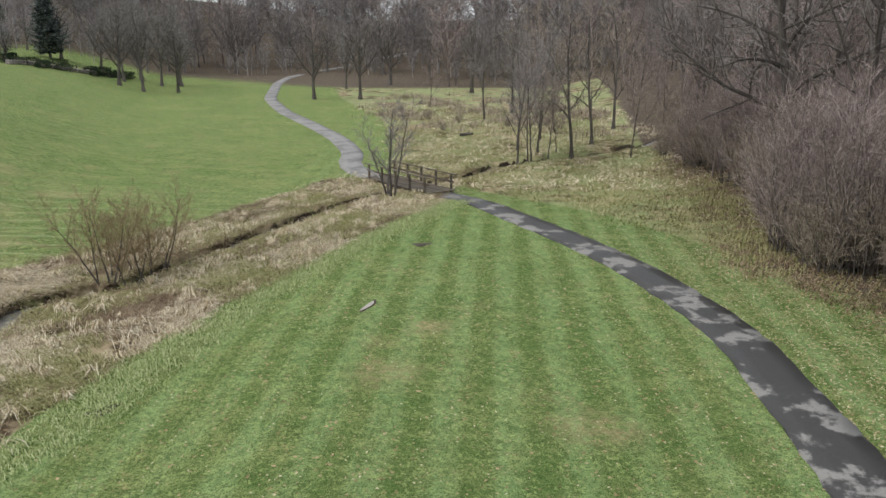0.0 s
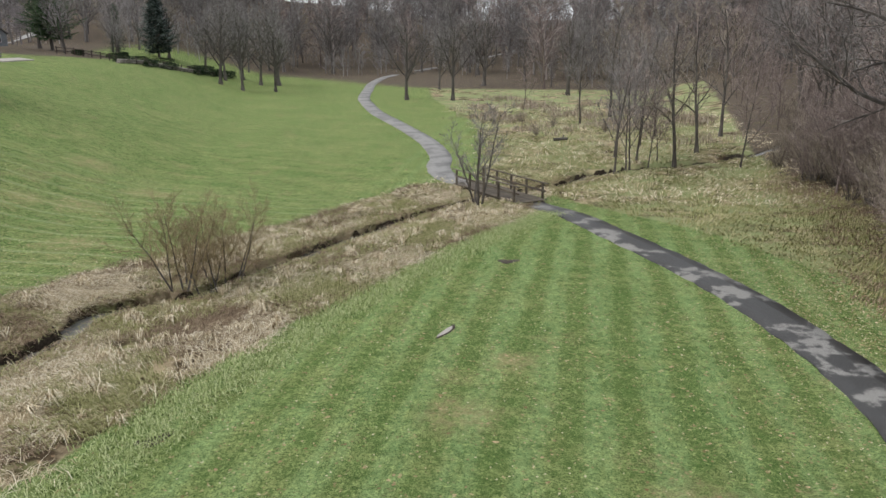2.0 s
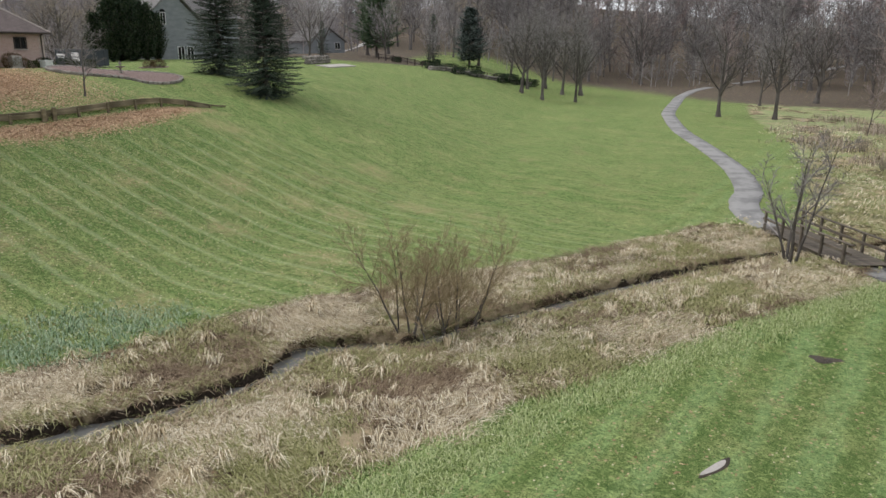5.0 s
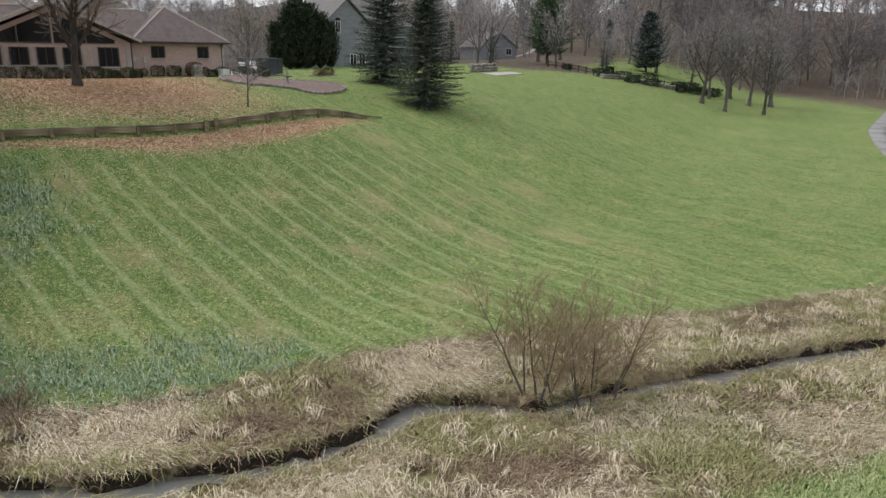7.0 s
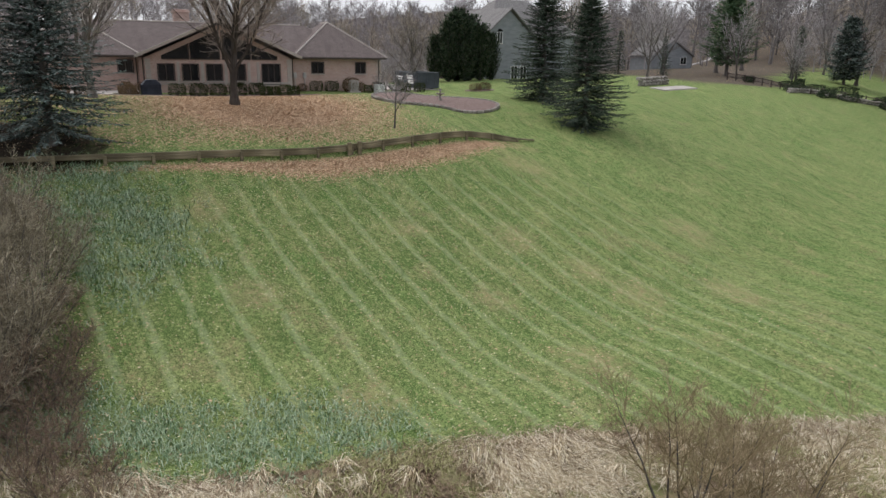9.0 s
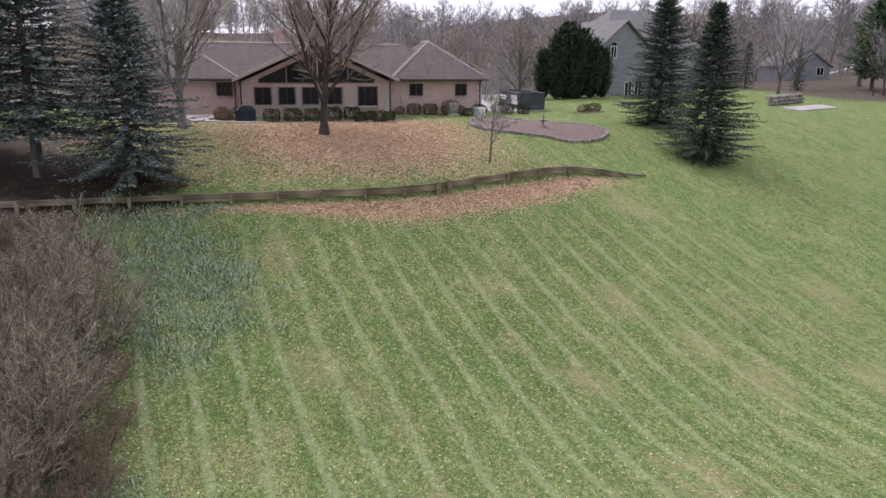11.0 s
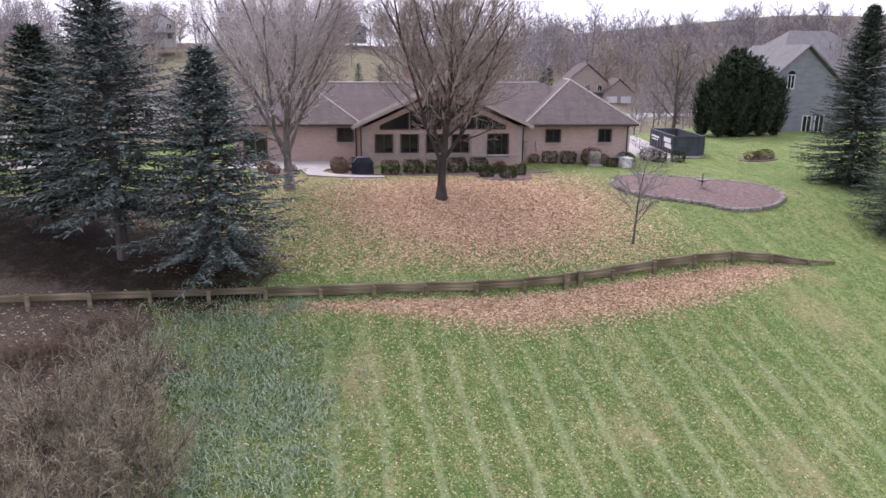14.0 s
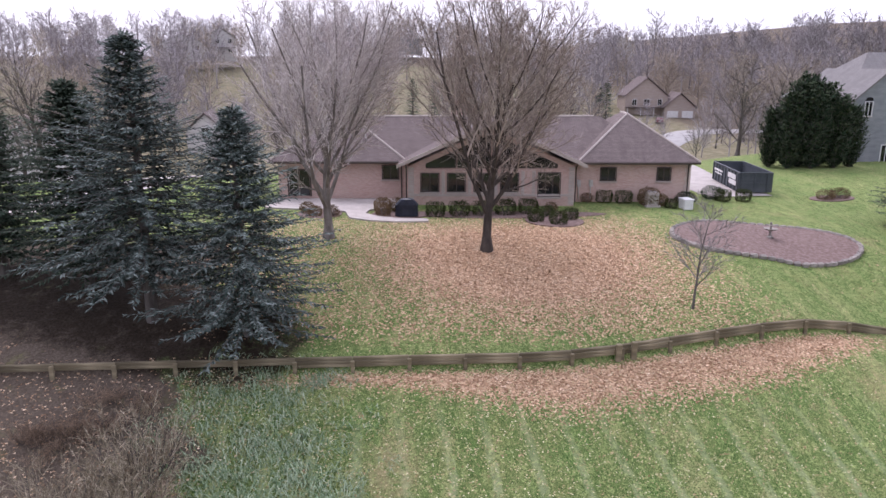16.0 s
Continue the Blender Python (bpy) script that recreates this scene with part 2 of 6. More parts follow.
def ground_material():
    n = Nodes("ground_cover")
    where = n.add("ShaderNodeNewGeometry").outputs["Position"]
    masks = []
    for name in ("cover", "cover_more"):
        att = n.tree.nodes.new("ShaderNodeAttribute")
        att.attribute_name = name
        sep = n.add("ShaderNodeSeparateColor")
        n.link(att.outputs["Color"], sep.inputs["Color"])
        masks += [sep.outputs["Red"], sep.outputs["Green"], sep.outputs["Blue"]]
        if name == "cover_more":
            worn = att.outputs["Alpha"]
    meadow, litter, woods, mud, weeds, hill = masks
    edge = n.noise(where, 1.3, 6, 0.75)
    grain = n.noise(where, 9, 6, 0.8)
    fine = n.noise(where, 45, 3, 0.7)
    broad = n.noise(where, 0.16, 4, 0.6)
    medium = n.noise(where, 0.7, 5, 0.65)

    def torn(mask, lo=0.35, hi=0.65):
        return n.ramp(n.math("ADD", mask, n.math("MULTIPLY", n.math("SUBTRACT", edge, 0.5), 0.7)), lo, hi)

    # mown lawn: fresh and yellowing grass, thatch patches, mower stripes
    xyz = n.add("ShaderNodeSeparateXYZ")
    n.link(where, xyz.inputs["Vector"])
    wob = n.math("MULTIPLY", n.math("SUBTRACT", n.noise(where, 0.25, 3), 0.5), 0.7)

    def stripes(angle, width, curve=0.0):
        c, s = math.cos(radians(angle)), math.sin(radians(angle))
        across = n.math("ADD", n.math("MULTIPLY", xyz.outputs["X"], c), n.math("MULTIPLY", xyz.outputs["Y"], s))
        return n.math("SINE", n.math("MULTIPLY", n.math("ADD", across, wob), math.pi / width))

    east = n.ramp(xyz.outputs["X"], -13, -11)
    se, sw = stripes(EAST_STRIPE[0], EAST_STRIPE[1]), stripes(WEST_STRIPE[0], WEST_STRIPE[1])
    clump = n.noise(where, 3.2, 8, 0.72)
    speck = n.noise(where, 17, 4, 0.75)
    deep = n.math("ADD", n.math("MULTIPLY", n.ramp(xyz.outputs["X"], -7, -2), 0.62), n.math("MULTIPLY", n.ramp(xyz.outputs["Y"], 62, 26), n.ramp(xyz.outputs["X"], -22, -36)))
    light_green = n.mix(n.ramp(broad, 0.3, 0.7), (0.185, 0.285, 0.088), (0.27, 0.34, 0.122))
    deep_green = n.mix(n.ramp(broad, 0.3, 0.7), (0.090, 0.172, 0.042), (0.145, 0.212, 0.062))
    green = n.mix(deep, light_green, deep_green)
    drift = n.noise(where, 1.1, 6, 0.68, (0.38, 1.25, 1.0))
    green = n.mix(n.math("MULTIPLY", n.ramp(drift, 0.48, 0.62), 0.65), green, (0.36, 0.40, 0.155))
    green = n.mix(n.math("MULTIPLY", n.ramp(drift, 0.48, 0.34), 0.65), green, (0.065, 0.14, 0.028))
    green = n.mix(n.math("MULTIPLY", n.ramp(medium, 0.45, 0.75), 0.6), green, (0.32, 0.315, 0.125))
    streak = n.noise(where, 0.85, 6, 0.66, (0.16, 1.0, 1.0))
    outfield = n.math("SUBTRACT", 1.0, east)
    green = n.mix(n.math("MULTIPLY", n.math("MULTIPLY", n.ramp(streak, 0.53, 0.66), outfield), 0.65), green, (0.44, 0.42, 0.20))
    green = n.mix(n.math("MULTIPLY", n.math("MULTIPLY", n.ramp(streak, 0.47, 0.36), outfield), 0.5), green, (0.10, 0.23, 0.05))
    far = n.ramp(xyz.outputs["Y"], 58, 40)
    pale = n.math("MULTIPLY", n.ramp(sw, 0.62, 1.0), n.math("SUBTRACT", 1.0, east))
    pale = n.math("MULTIPLY", n.math("MULTIPLY", pale, n.math("MULTIPLY", far, n.ramp(xyz.outputs["X"], -45, -39))), n.ramp(clump, 0.36, 0.60))
    green = n.mix(n.math("MULTIPLY", pale, 0.5), green, (0.56, 0.62, 0.38))
    along_rows = n.noise(where, 1.6, 5, 0.7, (1.0, 0.22, 1.0))
    band = n.math("MULTIPLY", n.math("MULTIPLY", n.ramp(se, -0.7, 0.8), east), n.ramp(along_rows, 0.30, 0.62))
    green = n.mix(n.math("MULTIPLY", band, 0.4), green, (0.36, 0.54, 0.24))
    thatch = n.math("MULTIPLY", n.ramp(n.noise(where, 0.30, 6, 0.62), 0.585, 0.66), n.ramp(clump, 0.38, 0.55))
    green = n.mix(n.math("MULTIPLY", thatch, 0.8), green, (0.45, 0.36, 0.20))
    green = n.mix(n.math("MULTIPLY", n.ramp(clump, 0.48, 0.56), 0.52), green, (0.046, 0.098, 0.018))
    green = n.mix(n.math("MULTIPLY", n.ramp(n.noise(where, 6.5, 6, 0.75), 0.53, 0.59), 0.8), green, (0.40, 0.49, 0.18))
    green = n.mix(n.math("MULTIPLY", n.ramp(n.noise(where, 7, 3, 0.6), 0.50, 0.60), 0.45), green, (0.05, 0.09, 0.022))
    green = n.mix(n.math("MULTIPLY", n.ramp(speck, 0.51, 0.56), 0.85), green, (0.028, 0.060, 0.012))
    green = n.mix(n.math("MULTIPLY", n.ramp(fine, 0.52, 0.60), 0.5), green, (0.46, 0.55, 0.22))
    green = n.mix(n.math("MULTIPLY", n.ramp(grain, 0.56, 0.66), 0.45), green, (0.36, 0.37, 0.16))
    green = n.mix(n.math("MULTIPLY", n.math("MULTIPLY", pale, n.ramp(speck, 0.40, 0.58)), 0.42), green, (0.46, 0.52, 0.29))
    near_bend = n.ramp(xyz.outputs["Y"], 50, 38)
    green = n.mix(n.math("MULTIPLY", n.math("MULTIPLY", band, near_bend), 0.14), green, (0.33, 0.50, 0.21))
    furrow = n.math("MULTIPLY", n.math("MULTIPLY", n.ramp(se, 0.2, -0.9), east), n.ramp(along_rows, 0.34, 0.58))
    green = n.mix(n.math("MULTIPLY", n.math("MULTIPLY", furrow, near_bend), 0.24), green, (0.055, 0.125, 0.022))
    scorched = n.mix(n.ramp(grain, 0.4, 0.6), (0.34, 0.27, 0.14), (0.52, 0.43, 0.25))
    green = n.mix(n.math("MULTIPLY", n.math("MULTIPLY", torn(worn, 0.25, 0.85), n.ramp(clump, 0.36, 0.56)), 0.62), green, scorched)
    green = n.mix(n.math("MULTIPLY", n.ramp(n.noise(where, 2.4, 8, 0.8), 0.53, 0.62), 0.36), green, (0.03, 0.070, 0.012))
    # rough meadow of bleached grass over sedge
    dry = n.mix(n.ramp(n.noise(where, 0.55, 5, 0.6), 0.42, 0.60), (0.085, 0.060, 0.036), (0.46, 0.37, 0.24))
    dry = n.mix(n.ramp(n.noise(where, 0.4, 4, 0.6), 0.50, 0.66), dry, (0.25, 0.275, 0.11))
    upper = n.math("MAXIMUM", n.ramp(xyz.outputs["Y"], 56, 72), n.ramp(xyz.outputs["X"], 2, 7))
    dry = n.mix(n.math("MULTIPLY", n.math("MULTIPLY", upper, n.ramp(n.noise(where, 0.2, 4, 0.6), 0.36, 0.56)), 0.85), dry, (0.31, 0.36, 0.17))
    dry = n.mix(n.math("MULTIPLY", n.ramp(grain, 0.5, 0.75), 0.6), dry, (0.075, 0.055, 0.032))
    col = n.mix(torn(meadow), green, dry)
    weed = n.mix(n.ramp(grain, 0.35, 0.65), (0.14, 0.19, 0.075), (0.28, 0.32, 0.17))
    col = n.mix(torn(weeds), col, weed)
    hills = n.mix(n.ramp(medium, 0.35, 0.65), (0.15, 0.145, 0.085), (0.255, 0.225, 0.15))
    col = n.mix(torn(hill), col, hills)
    brown = n.mix(n.ramp(grain, 0.35, 0.65), (0.075, 0.060, 0.047), (0.175, 0.142, 0.110))
    brown = n.mix(n.math("MULTIPLY", n.ramp(medium, 0.55, 0.75), 0.7), brown, (0.19, 0.19, 0.08))
    col = n.mix(torn(woods), col, brown)
    vor = n.add("ShaderNodeTexVoronoi", Scale=13.0)
    n.link(where, vor.inputs["Vector"])
    leafsep = n.add("ShaderNodeSeparateColor")
    n.link(vor.outputs["Color"], leafsep.inputs["Color"])
    leaf = n.mix(leafsep.outputs["Green"], (0.22, 0.125, 0.068), (0.72, 0.51, 0.33))
    lying = n.ramp(n.math("SUBTRACT", n.math("ADD", n.math("MULTIPLY", litter, 1.3), n.math("MULTIPLY", n.math("SUBTRACT", edge, 0.5), 0.5)),
                          leafsep.outputs["Red"]), -0.05, 0.05)
    col = n.mix(lying, col, leaf)
    # mud: stream banks; under the spruces, their shade and needle bed painted dark
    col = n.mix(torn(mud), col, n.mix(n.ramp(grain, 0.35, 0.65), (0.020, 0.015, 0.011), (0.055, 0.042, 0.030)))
    return n.finish(col, 0.95, n.math("ADD", grain, n.math("MULTIPLY", fine, 0.5)), 0.8, 0.08, spec=0.12)


EAST_STRIPE, WEST_STRIPE = (-4.5, 0.85), (91.0, 0.83)
M["ground"] = ground_material()

n = Nodes("asphalt")
where = n.add("ShaderNodeNewGeometry").outputs["Position"]
wet = n.ramp(n.noise(where, 0.62, 6, 0.62), 0.43, 0.50)
grit = n.noise(where, 60, 3, 0.7)
dry = n.mix(n.ramp(grit, 0.3, 0.7), (0.20, 0.195, 0.185), (0.31, 0.30, 0.285))
damp = n.mix(n.ramp(grit, 0.3, 0.7), (0.038, 0.037, 0.037), (0.072, 0.070, 0.069))
M["asphalt"] = n.finish(n.mix(wet, dry, damp), n.mix(wet, (0.9, 0.9, 0.9), (0.45, 0.45, 0.45)), grit, 0.5, 0.006)
n = Nodes("dry_asphalt")
where = n.add("ShaderNodeNewGeometry").outputs["Position"]
worn_top = n.ramp(n.noise(where, 0.5, 6, 0.66), 0.42, 0.62)
grit = n.noise(where, 60, 3, 0.7)
M["asphalt_dry"] = n.finish(n.mix(worn_top, n.mix(grit, (0.24, 0.235, 0.23), (0.36, 0.35, 0.34)), n.mix(grit, (0.15, 0.147, 0.145), (0.24, 0.235, 0.23))), 0.9, grit, 0.5, 0.006)
M["mud"] = surface("wet_mud", (0.035, 0.026, 0.018), (0.075, 0.058, 0.04), 4.0, 0.6, 0.7, 0.03)
M["gravel"] = surface("mulch", (0.17, 0.115, 0.10), (0.28, 0.205, 0.185), 5.0, 0.95, 0.9, 0.04)
M["road"] = surface("pale_road", (0.33, 0.32, 0.31), (0.42, 0.41, 0.40), 0.5, 0.9, 0.3, 0.005)

# ---- lie of the land ----
CREEK = [(-70, -14), (-40, 2), (-27, 11), (-20.5, 16.0), (-18.8, 18.1), (-17.6, 20.7), (-16.9, 22.7), (-16.8, 24.2), (-17.1, 26.6), (-16.1, 28.3), (-14.4, 29.8),
         (-13.6, 32.3), (-11.8, 36.4), (-10.0, 40.8), (-7.2, 46.3), (-4.6, 51.6), (-1.6, 55.4), (2.2, 59.2), (4.4, 63.0), (7.4, 65.6), (13, 68), (24, 76)]


WALL_STEP = 0.24


def from_line(points, x, y):
    """Distance in plan from a polyline."""
    best = np.full(np.shape(x), 1e9)
    for (ax, ay), (bx, by) in zip(points, points[1:]):
        k = np.clip(((x - ax) * (bx - ax) + (y - ay) * (by - ay)) / ((bx - ax) ** 2 + (by - ay) ** 2), 0, 1)
        best = np.minimum(best, np.hypot(x - ax - k * (bx - ax), y - ay - k * (by - ay)))
    return best


def smooth(a, b, v):
    s = np.clip((np.asarray(v, float) - a) / (b - a), 0, 1)
    return s * s * (3 - 2 * s)


def wall_x(y):
    """Plan line of the timber retaining wall."""
    y = np.asarray(y, float)
    return -45.5 - 1.9 * smooth(28, 47, y) - 0.03 * np.maximum(y - 42, 0)


def soft(v, k=1.5):
    return k * np.logaddexp(0, np.asarray(v, float) / k)


def bank(u):
    """Height of the western slope, u metres from the stream side."""
    u = np.asarray(u, float)
    return (0.45 * smooth(15, 22, u) + 0.285 * (soft(u - 27.5) - soft(u - 46.6, 0.6)) + 0.195 * (soft(u - 46.6, 0.6) - soft(u - 57))
            + 0.05 * (soft(u - 57) - soft(u - 70)))


def land(x, y):
    x, y = np.asarray(x, float), np.asarray(y, float)
    floor = 0.018 * np.maximum(y - 58, 0) + 0.35 * smooth(-9, -3, x) * smooth(55, 38, y) - 0.25 * smooth(45, 52, y) * smooth(70, 58, y)
    shift = (1.6 * smooth(35, 24, y) + 0.12 * np.maximum(24 - np.clip(y, -20, 24), 0) - 0.08 * np.maximum(y - 46, 0)
             - 0.24 * np.maximum(y - 57, 0) * smooth(57, 75, y))
    u = -x + shift
    h = floor + bank(u)
    h = h + WALL_STEP * smooth(0, -0.45, x - wall_x(y)) * np.maximum(smooth(51, 46, y), smooth(2, 9, wall_x(y) - x) * smooth(90, 70, y))
    behind_wall = smooth(0, -0.45, x - wall_x(y)) * smooth(49, 42, y)
    h = h + 0.27 * smooth(9, 0.5, x - wall_x(y)) * smooth(50, 43, y) * smooth(-66, -58, x)
    h = h + behind_wall * (0.13 * smooth(-66, -58, x) + 0.22 * smooth(-46.5, -49, x) * smooth(-66, -58, x) + 0.25 * smooth(30, 20, y) * smooth(-52, -57, x) * smooth(-72, -62, x))
    h = h + 0.28 * smooth(42, 47, y) * smooth(62, 54, y) * smooth(-49, -54, x) * smooth(-67, -60, x)
    # ground falls away a little behind the houses, then rises to wooded hills all round
    h = h - 5.5 * smooth(84, 125, u) + 19 * smooth(150, 330, u) 
    h = h + 0.16 * np.maximum(x - 14 - 0.05 * np.maximum(y - 40, 0), 0) * smooth(12, 30, x) * smooth(170, 60, x) + 21 * smooth(60, 170, x)
    h = h + 8 * smooth(150, 320, y) + 8 * smooth(185, 300, y) + 7 * smooth(165, 250, y) * smooth(-45, -95, x) * smooth(-210, -140, x)
    return h


def carved(x, y):
    """The land with the stream cut into it."""
    d = from_line(CREEK, x, y)
    ragged = 0.13 * np.sin(x * 2.1 + y * 1.3) + 0.10 * np.sin(x * 4.3 - y * 3.1 + 1) + 0.08 * np.sin(x * 0.9 + y * 5.7) + 0.12 * np.sin(x * 0.7 - y * 0.5)
    return land(x, y) - 0.60 * smooth(0.62, 0.40, d + ragged) - 0.10 * smooth(3.5, 0.8, d)


def z_at(x, y):
    return float(carved(np.array([x]), np.array([y]))[0])


# ---- mesh helpers ----
def mesh_from(name, verts, faces, material, smooth_shade=False):
    me = bpy.data.meshes.new(name)
    me.from_pydata(verts, [], faces)
    me.materials.append(material)
    if smooth_shade:
        me.polygons.foreach_set("use_smooth", [True] * len(me.polygons))
    me.update()
    return me


def mesh_arrays(name, verts, quads, material):
    """A mesh straight from numpy arrays of corners and of four-sided (or three-sided) faces."""
    me = bpy.data.meshes.new(name)
    n, k = quads.shape
    me.vertices.add(len(verts))
    me.vertices.foreach_set("co", np.ascontiguousarray(verts, np.float32).ravel())
    me.loops.add(n * k)
    me.loops.foreach_set("vertex_index", np.ascontiguousarray(quads, np.int32).ravel())
    me.polygons.add(n)
    me.polygons.foreach_set("loop_start", np.arange(0, n * k, k, dtype=np.int32))
    me.update(calc_edges=True)
    me.materials.append(material)
    return me


def child(name, me, parent, label="", m=None):
    ob = new(name, me)
    ob.parent = parent
    if m is not None:
        ob.matrix_basis = m
    return tagged(ob, label) if label else ob


def part(name, bm, material, parent, label="", m=None):
    me = bpy.data.meshes.new(name)
    bm.to_mesh(me)
    bm.free()
    me.materials.append(material)
    return child(name, me, parent, label, m)


def empty(name, m, label, category, group="", kind=""):
    ob = new(name)
    ob.empty_display_size = 0.3
    ob.matrix_basis = m
    return tagged(ob, label, category, group, kind)


def box(bm, x0, x1, y0, y1, z0, z1, bevel=0.0):
    """A box added to a bmesh, with bevelled edges where asked."""
    made = bmesh.ops.create_cube(bm, size=1, matrix=Matrix.Translation(((x0 + x1) / 2, (y0 + y1) / 2, (z0 + z1) / 2)) @ Matrix.Diagonal((x1 - x0, y1 - y0, z1 - z0, 1)))
    if bevel:
        edges = list({e for v in made["verts"] for e in v.link_edges})
        bmesh.ops.bevel(bm, geom=edges, offset=bevel, segments=1, affect="EDGES")
    return bm


def boxes(*rows, bevel=0.0):
    bm = bmesh.new()
    for r in rows:
        box(bm, *r, bevel=bevel)
    return bm


def rod(bm, a, b, r0, r1=None, sides=8):
    a, b = Vector(a), Vector(b)
    turn = (b - a).to_track_quat("Z", "Y").to_matrix().to_4x4()
    bmesh.ops.create_cone(bm, cap_ends=True, segments=sides, radius1=r0, radius2=r0 if r1 is None else r1, depth=(b - a).length,
                          matrix=Matrix.Translation((a + b) / 2) @ turn)
    return bm


# ---- ground: one sheet to the horizon ----
def spaced(lo, hi, step, out_lo, out_hi, grow=1.16):
    inner = list(np.arange(lo, hi + step / 2, step))
    for sign, end in ((-1, out_lo), (1, out_hi)):
        at, s, more = (lo if sign < 0 else hi), step, []
        while at * sign < end * sign:
            s = min(s * grow, 250)
            at += sign * s
            more.append(at)
        inner = more[::-1] + inner if sign < 0 else inner + more
    return np.array(inner)


PATH_LINE = [(2, -60), (6, -25), (8.6, -5), (9.4, 8), (9.75, 13.5), (10.0, 16), (10.2, 19.3), (10.35, 22.5), (10.0, 25.6), (9.2, 29.4), (7.9, 33.4), (6.5, 36.7), (4.7, 40.6),
             (2.7, 45.3), (0.9, 48.9), (-0.3, 50.9), (-5.0, 57.0), (-7.4, 60.6), (-8.4, 64.2), (-8.9, 69), (-11.7, 78.5), (-17, 91.3), (-22.8, 104.5), (-27.5, 118), (-30.5, 128),
             (-34, 146), (-37.2, 166), (-36, 184), (-24, 205), (0, 235)]
SOUTH_EDGE = [(-30, 4), (-15, 12), (-11.3, 16.6), (-10.6, 20.8), (-9.5, 24), (-8.3, 27.5), (-6.2, 32.5), (-3.8, 37.5), (-1.2, 43), (0.2, 46.5)]
NORTH_EDGE = [(-34, 8), (-27, 15), (-23.4, 19), (-22.3, 23), (-21.7, 26.2), (-20.4, 30.3), (-19.1, 33.4), (-15.7, 40.5), (-12.9, 47), (-10.3, 55.5), (-8.3, 59)]


def along(points, step):
    """Points at even steps on a smooth curve through the given ones, and the unit sideways vectors there."""
    pts = np.array(points, float)
    padded = np.vstack([2 * pts[0] - pts[1], pts, 2 * pts[-1] - pts[-2]])
    out = []
    for i in range(len(pts) - 1):
        p0, p1, p2, p3 = padded[i:i + 4]
        for t in np.linspace(0, 1, max(2, int(np.linalg.norm(p2 - p1) / step)), endpoint=False):
            out.append(0.5 * (2 * p1 + (p2 - p0) * t + (2 * p0 - 5 * p1 + 4 * p2 - p3) * t * t + (3 * p1 - p0 - 3 * p2 + p3) * t ** 3))
    out = np.array(out + [pts[-1]])
    d = np.gradient(out, axis=0)
    d /= np.linalg.norm(d, axis=1)[:, None]
    return out, np.stack([d[:, 1], -d[:, 0]], 1)


def line_x(points, y):
    """x of a line that runs north, at given y."""
    p = np.array(points)
    return np.interp(y, p[:, 1], p[:, 0])


WOOD_FRONT = [(21.5, 14), (19.6, 22), (17.6, 26), (15.2, 31.5), (17.6, 39), (20.2, 47), (19.4, 55), (21.5, 76), (27, 110), (34, 160)]


def wood_depth(x, y):
    """Metres past the front of the eastern woods."""
    return x - line_x(WOOD_FRONT, y)


def meadow_mask(x, y):
    lower = smooth(0, 1.2, line_x(SOUTH_EDGE, y) - x) * smooth(0, 1.2, x - line_x(NORTH_EDGE, y)) * smooth(61, 55, y)
    beyond = smooth(0, 4, x - line_x(PATH_LINE, y) - 1.5 - 9 * smooth(60, 110, y)) * smooth(51, 56, y)
    east = smooth(0, 3, x - line_x(PATH_LINE, y) - 2.6 - 2.0 * smooth(48, 40, y)) * smooth(24, 40, y)
    return np.maximum(lower, np.maximum(beyond, east * smooth(60, 55, y)) * smooth(200, 160, y))


def litter_mask(x, y):
    under = 0.85 * smooth(9.2, 0.5, np.hypot((x + 55.0) * 1.05, (y - 32.2) * 0.84)) + 0.10 * smooth(12, 7, np.hypot(x + 55, y - 33))
    below = 0.8 * smooth(0.2, -0.6, -(x - wall_x(y)) + 0.2) * smooth(1.5 + 2.5 * smooth(22, 33, y) * smooth(51, 40, y), 0.5 + 1.0 * smooth(24, 33, y) * smooth(50, 40, y), x - wall_x(y)) * smooth(14, 24, y) * smooth(50, 45, y)
    return np.clip(np.maximum(under * smooth(-46, -47.5, x), below) + 0.22 * smooth(-46, -48, x) * smooth(-68, -62, x) * smooth(46, 40, y) * smooth(12, 18, y), 0, 1)


def woods_mask(x, y):
    east = smooth(-2.0, 0.8, wood_depth(x, y))
    south = smooth(18.5, 14.0, y + 0.25 * (x + 40) * smooth(-35, -25, x) + 1.0 * np.sin(x * 0.8) + 0.6 * np.sin(x * 1.9 + 1)) * smooth(-20.5, -26, x) * smooth(-64, -52, x)
    hillside = np.clip(smooth(138, 162, y) * smooth(-60, -10, x) + smooth(150, 190, y) + smooth(250, 300, -x), 0, 1) * 0.8
    behind = smooth(2, 9, -x - 50 - 0.36 * (y - 60)) * smooth(88, 110, y)
    under_pines = 0.8 * smooth(1.1, 0.7, np.hypot((x + 82) / 12, (y - 116) / 15))
    return np.clip(np.maximum.reduce([east, south, hillside, behind * 0.7, under_pines]), 0, 1)


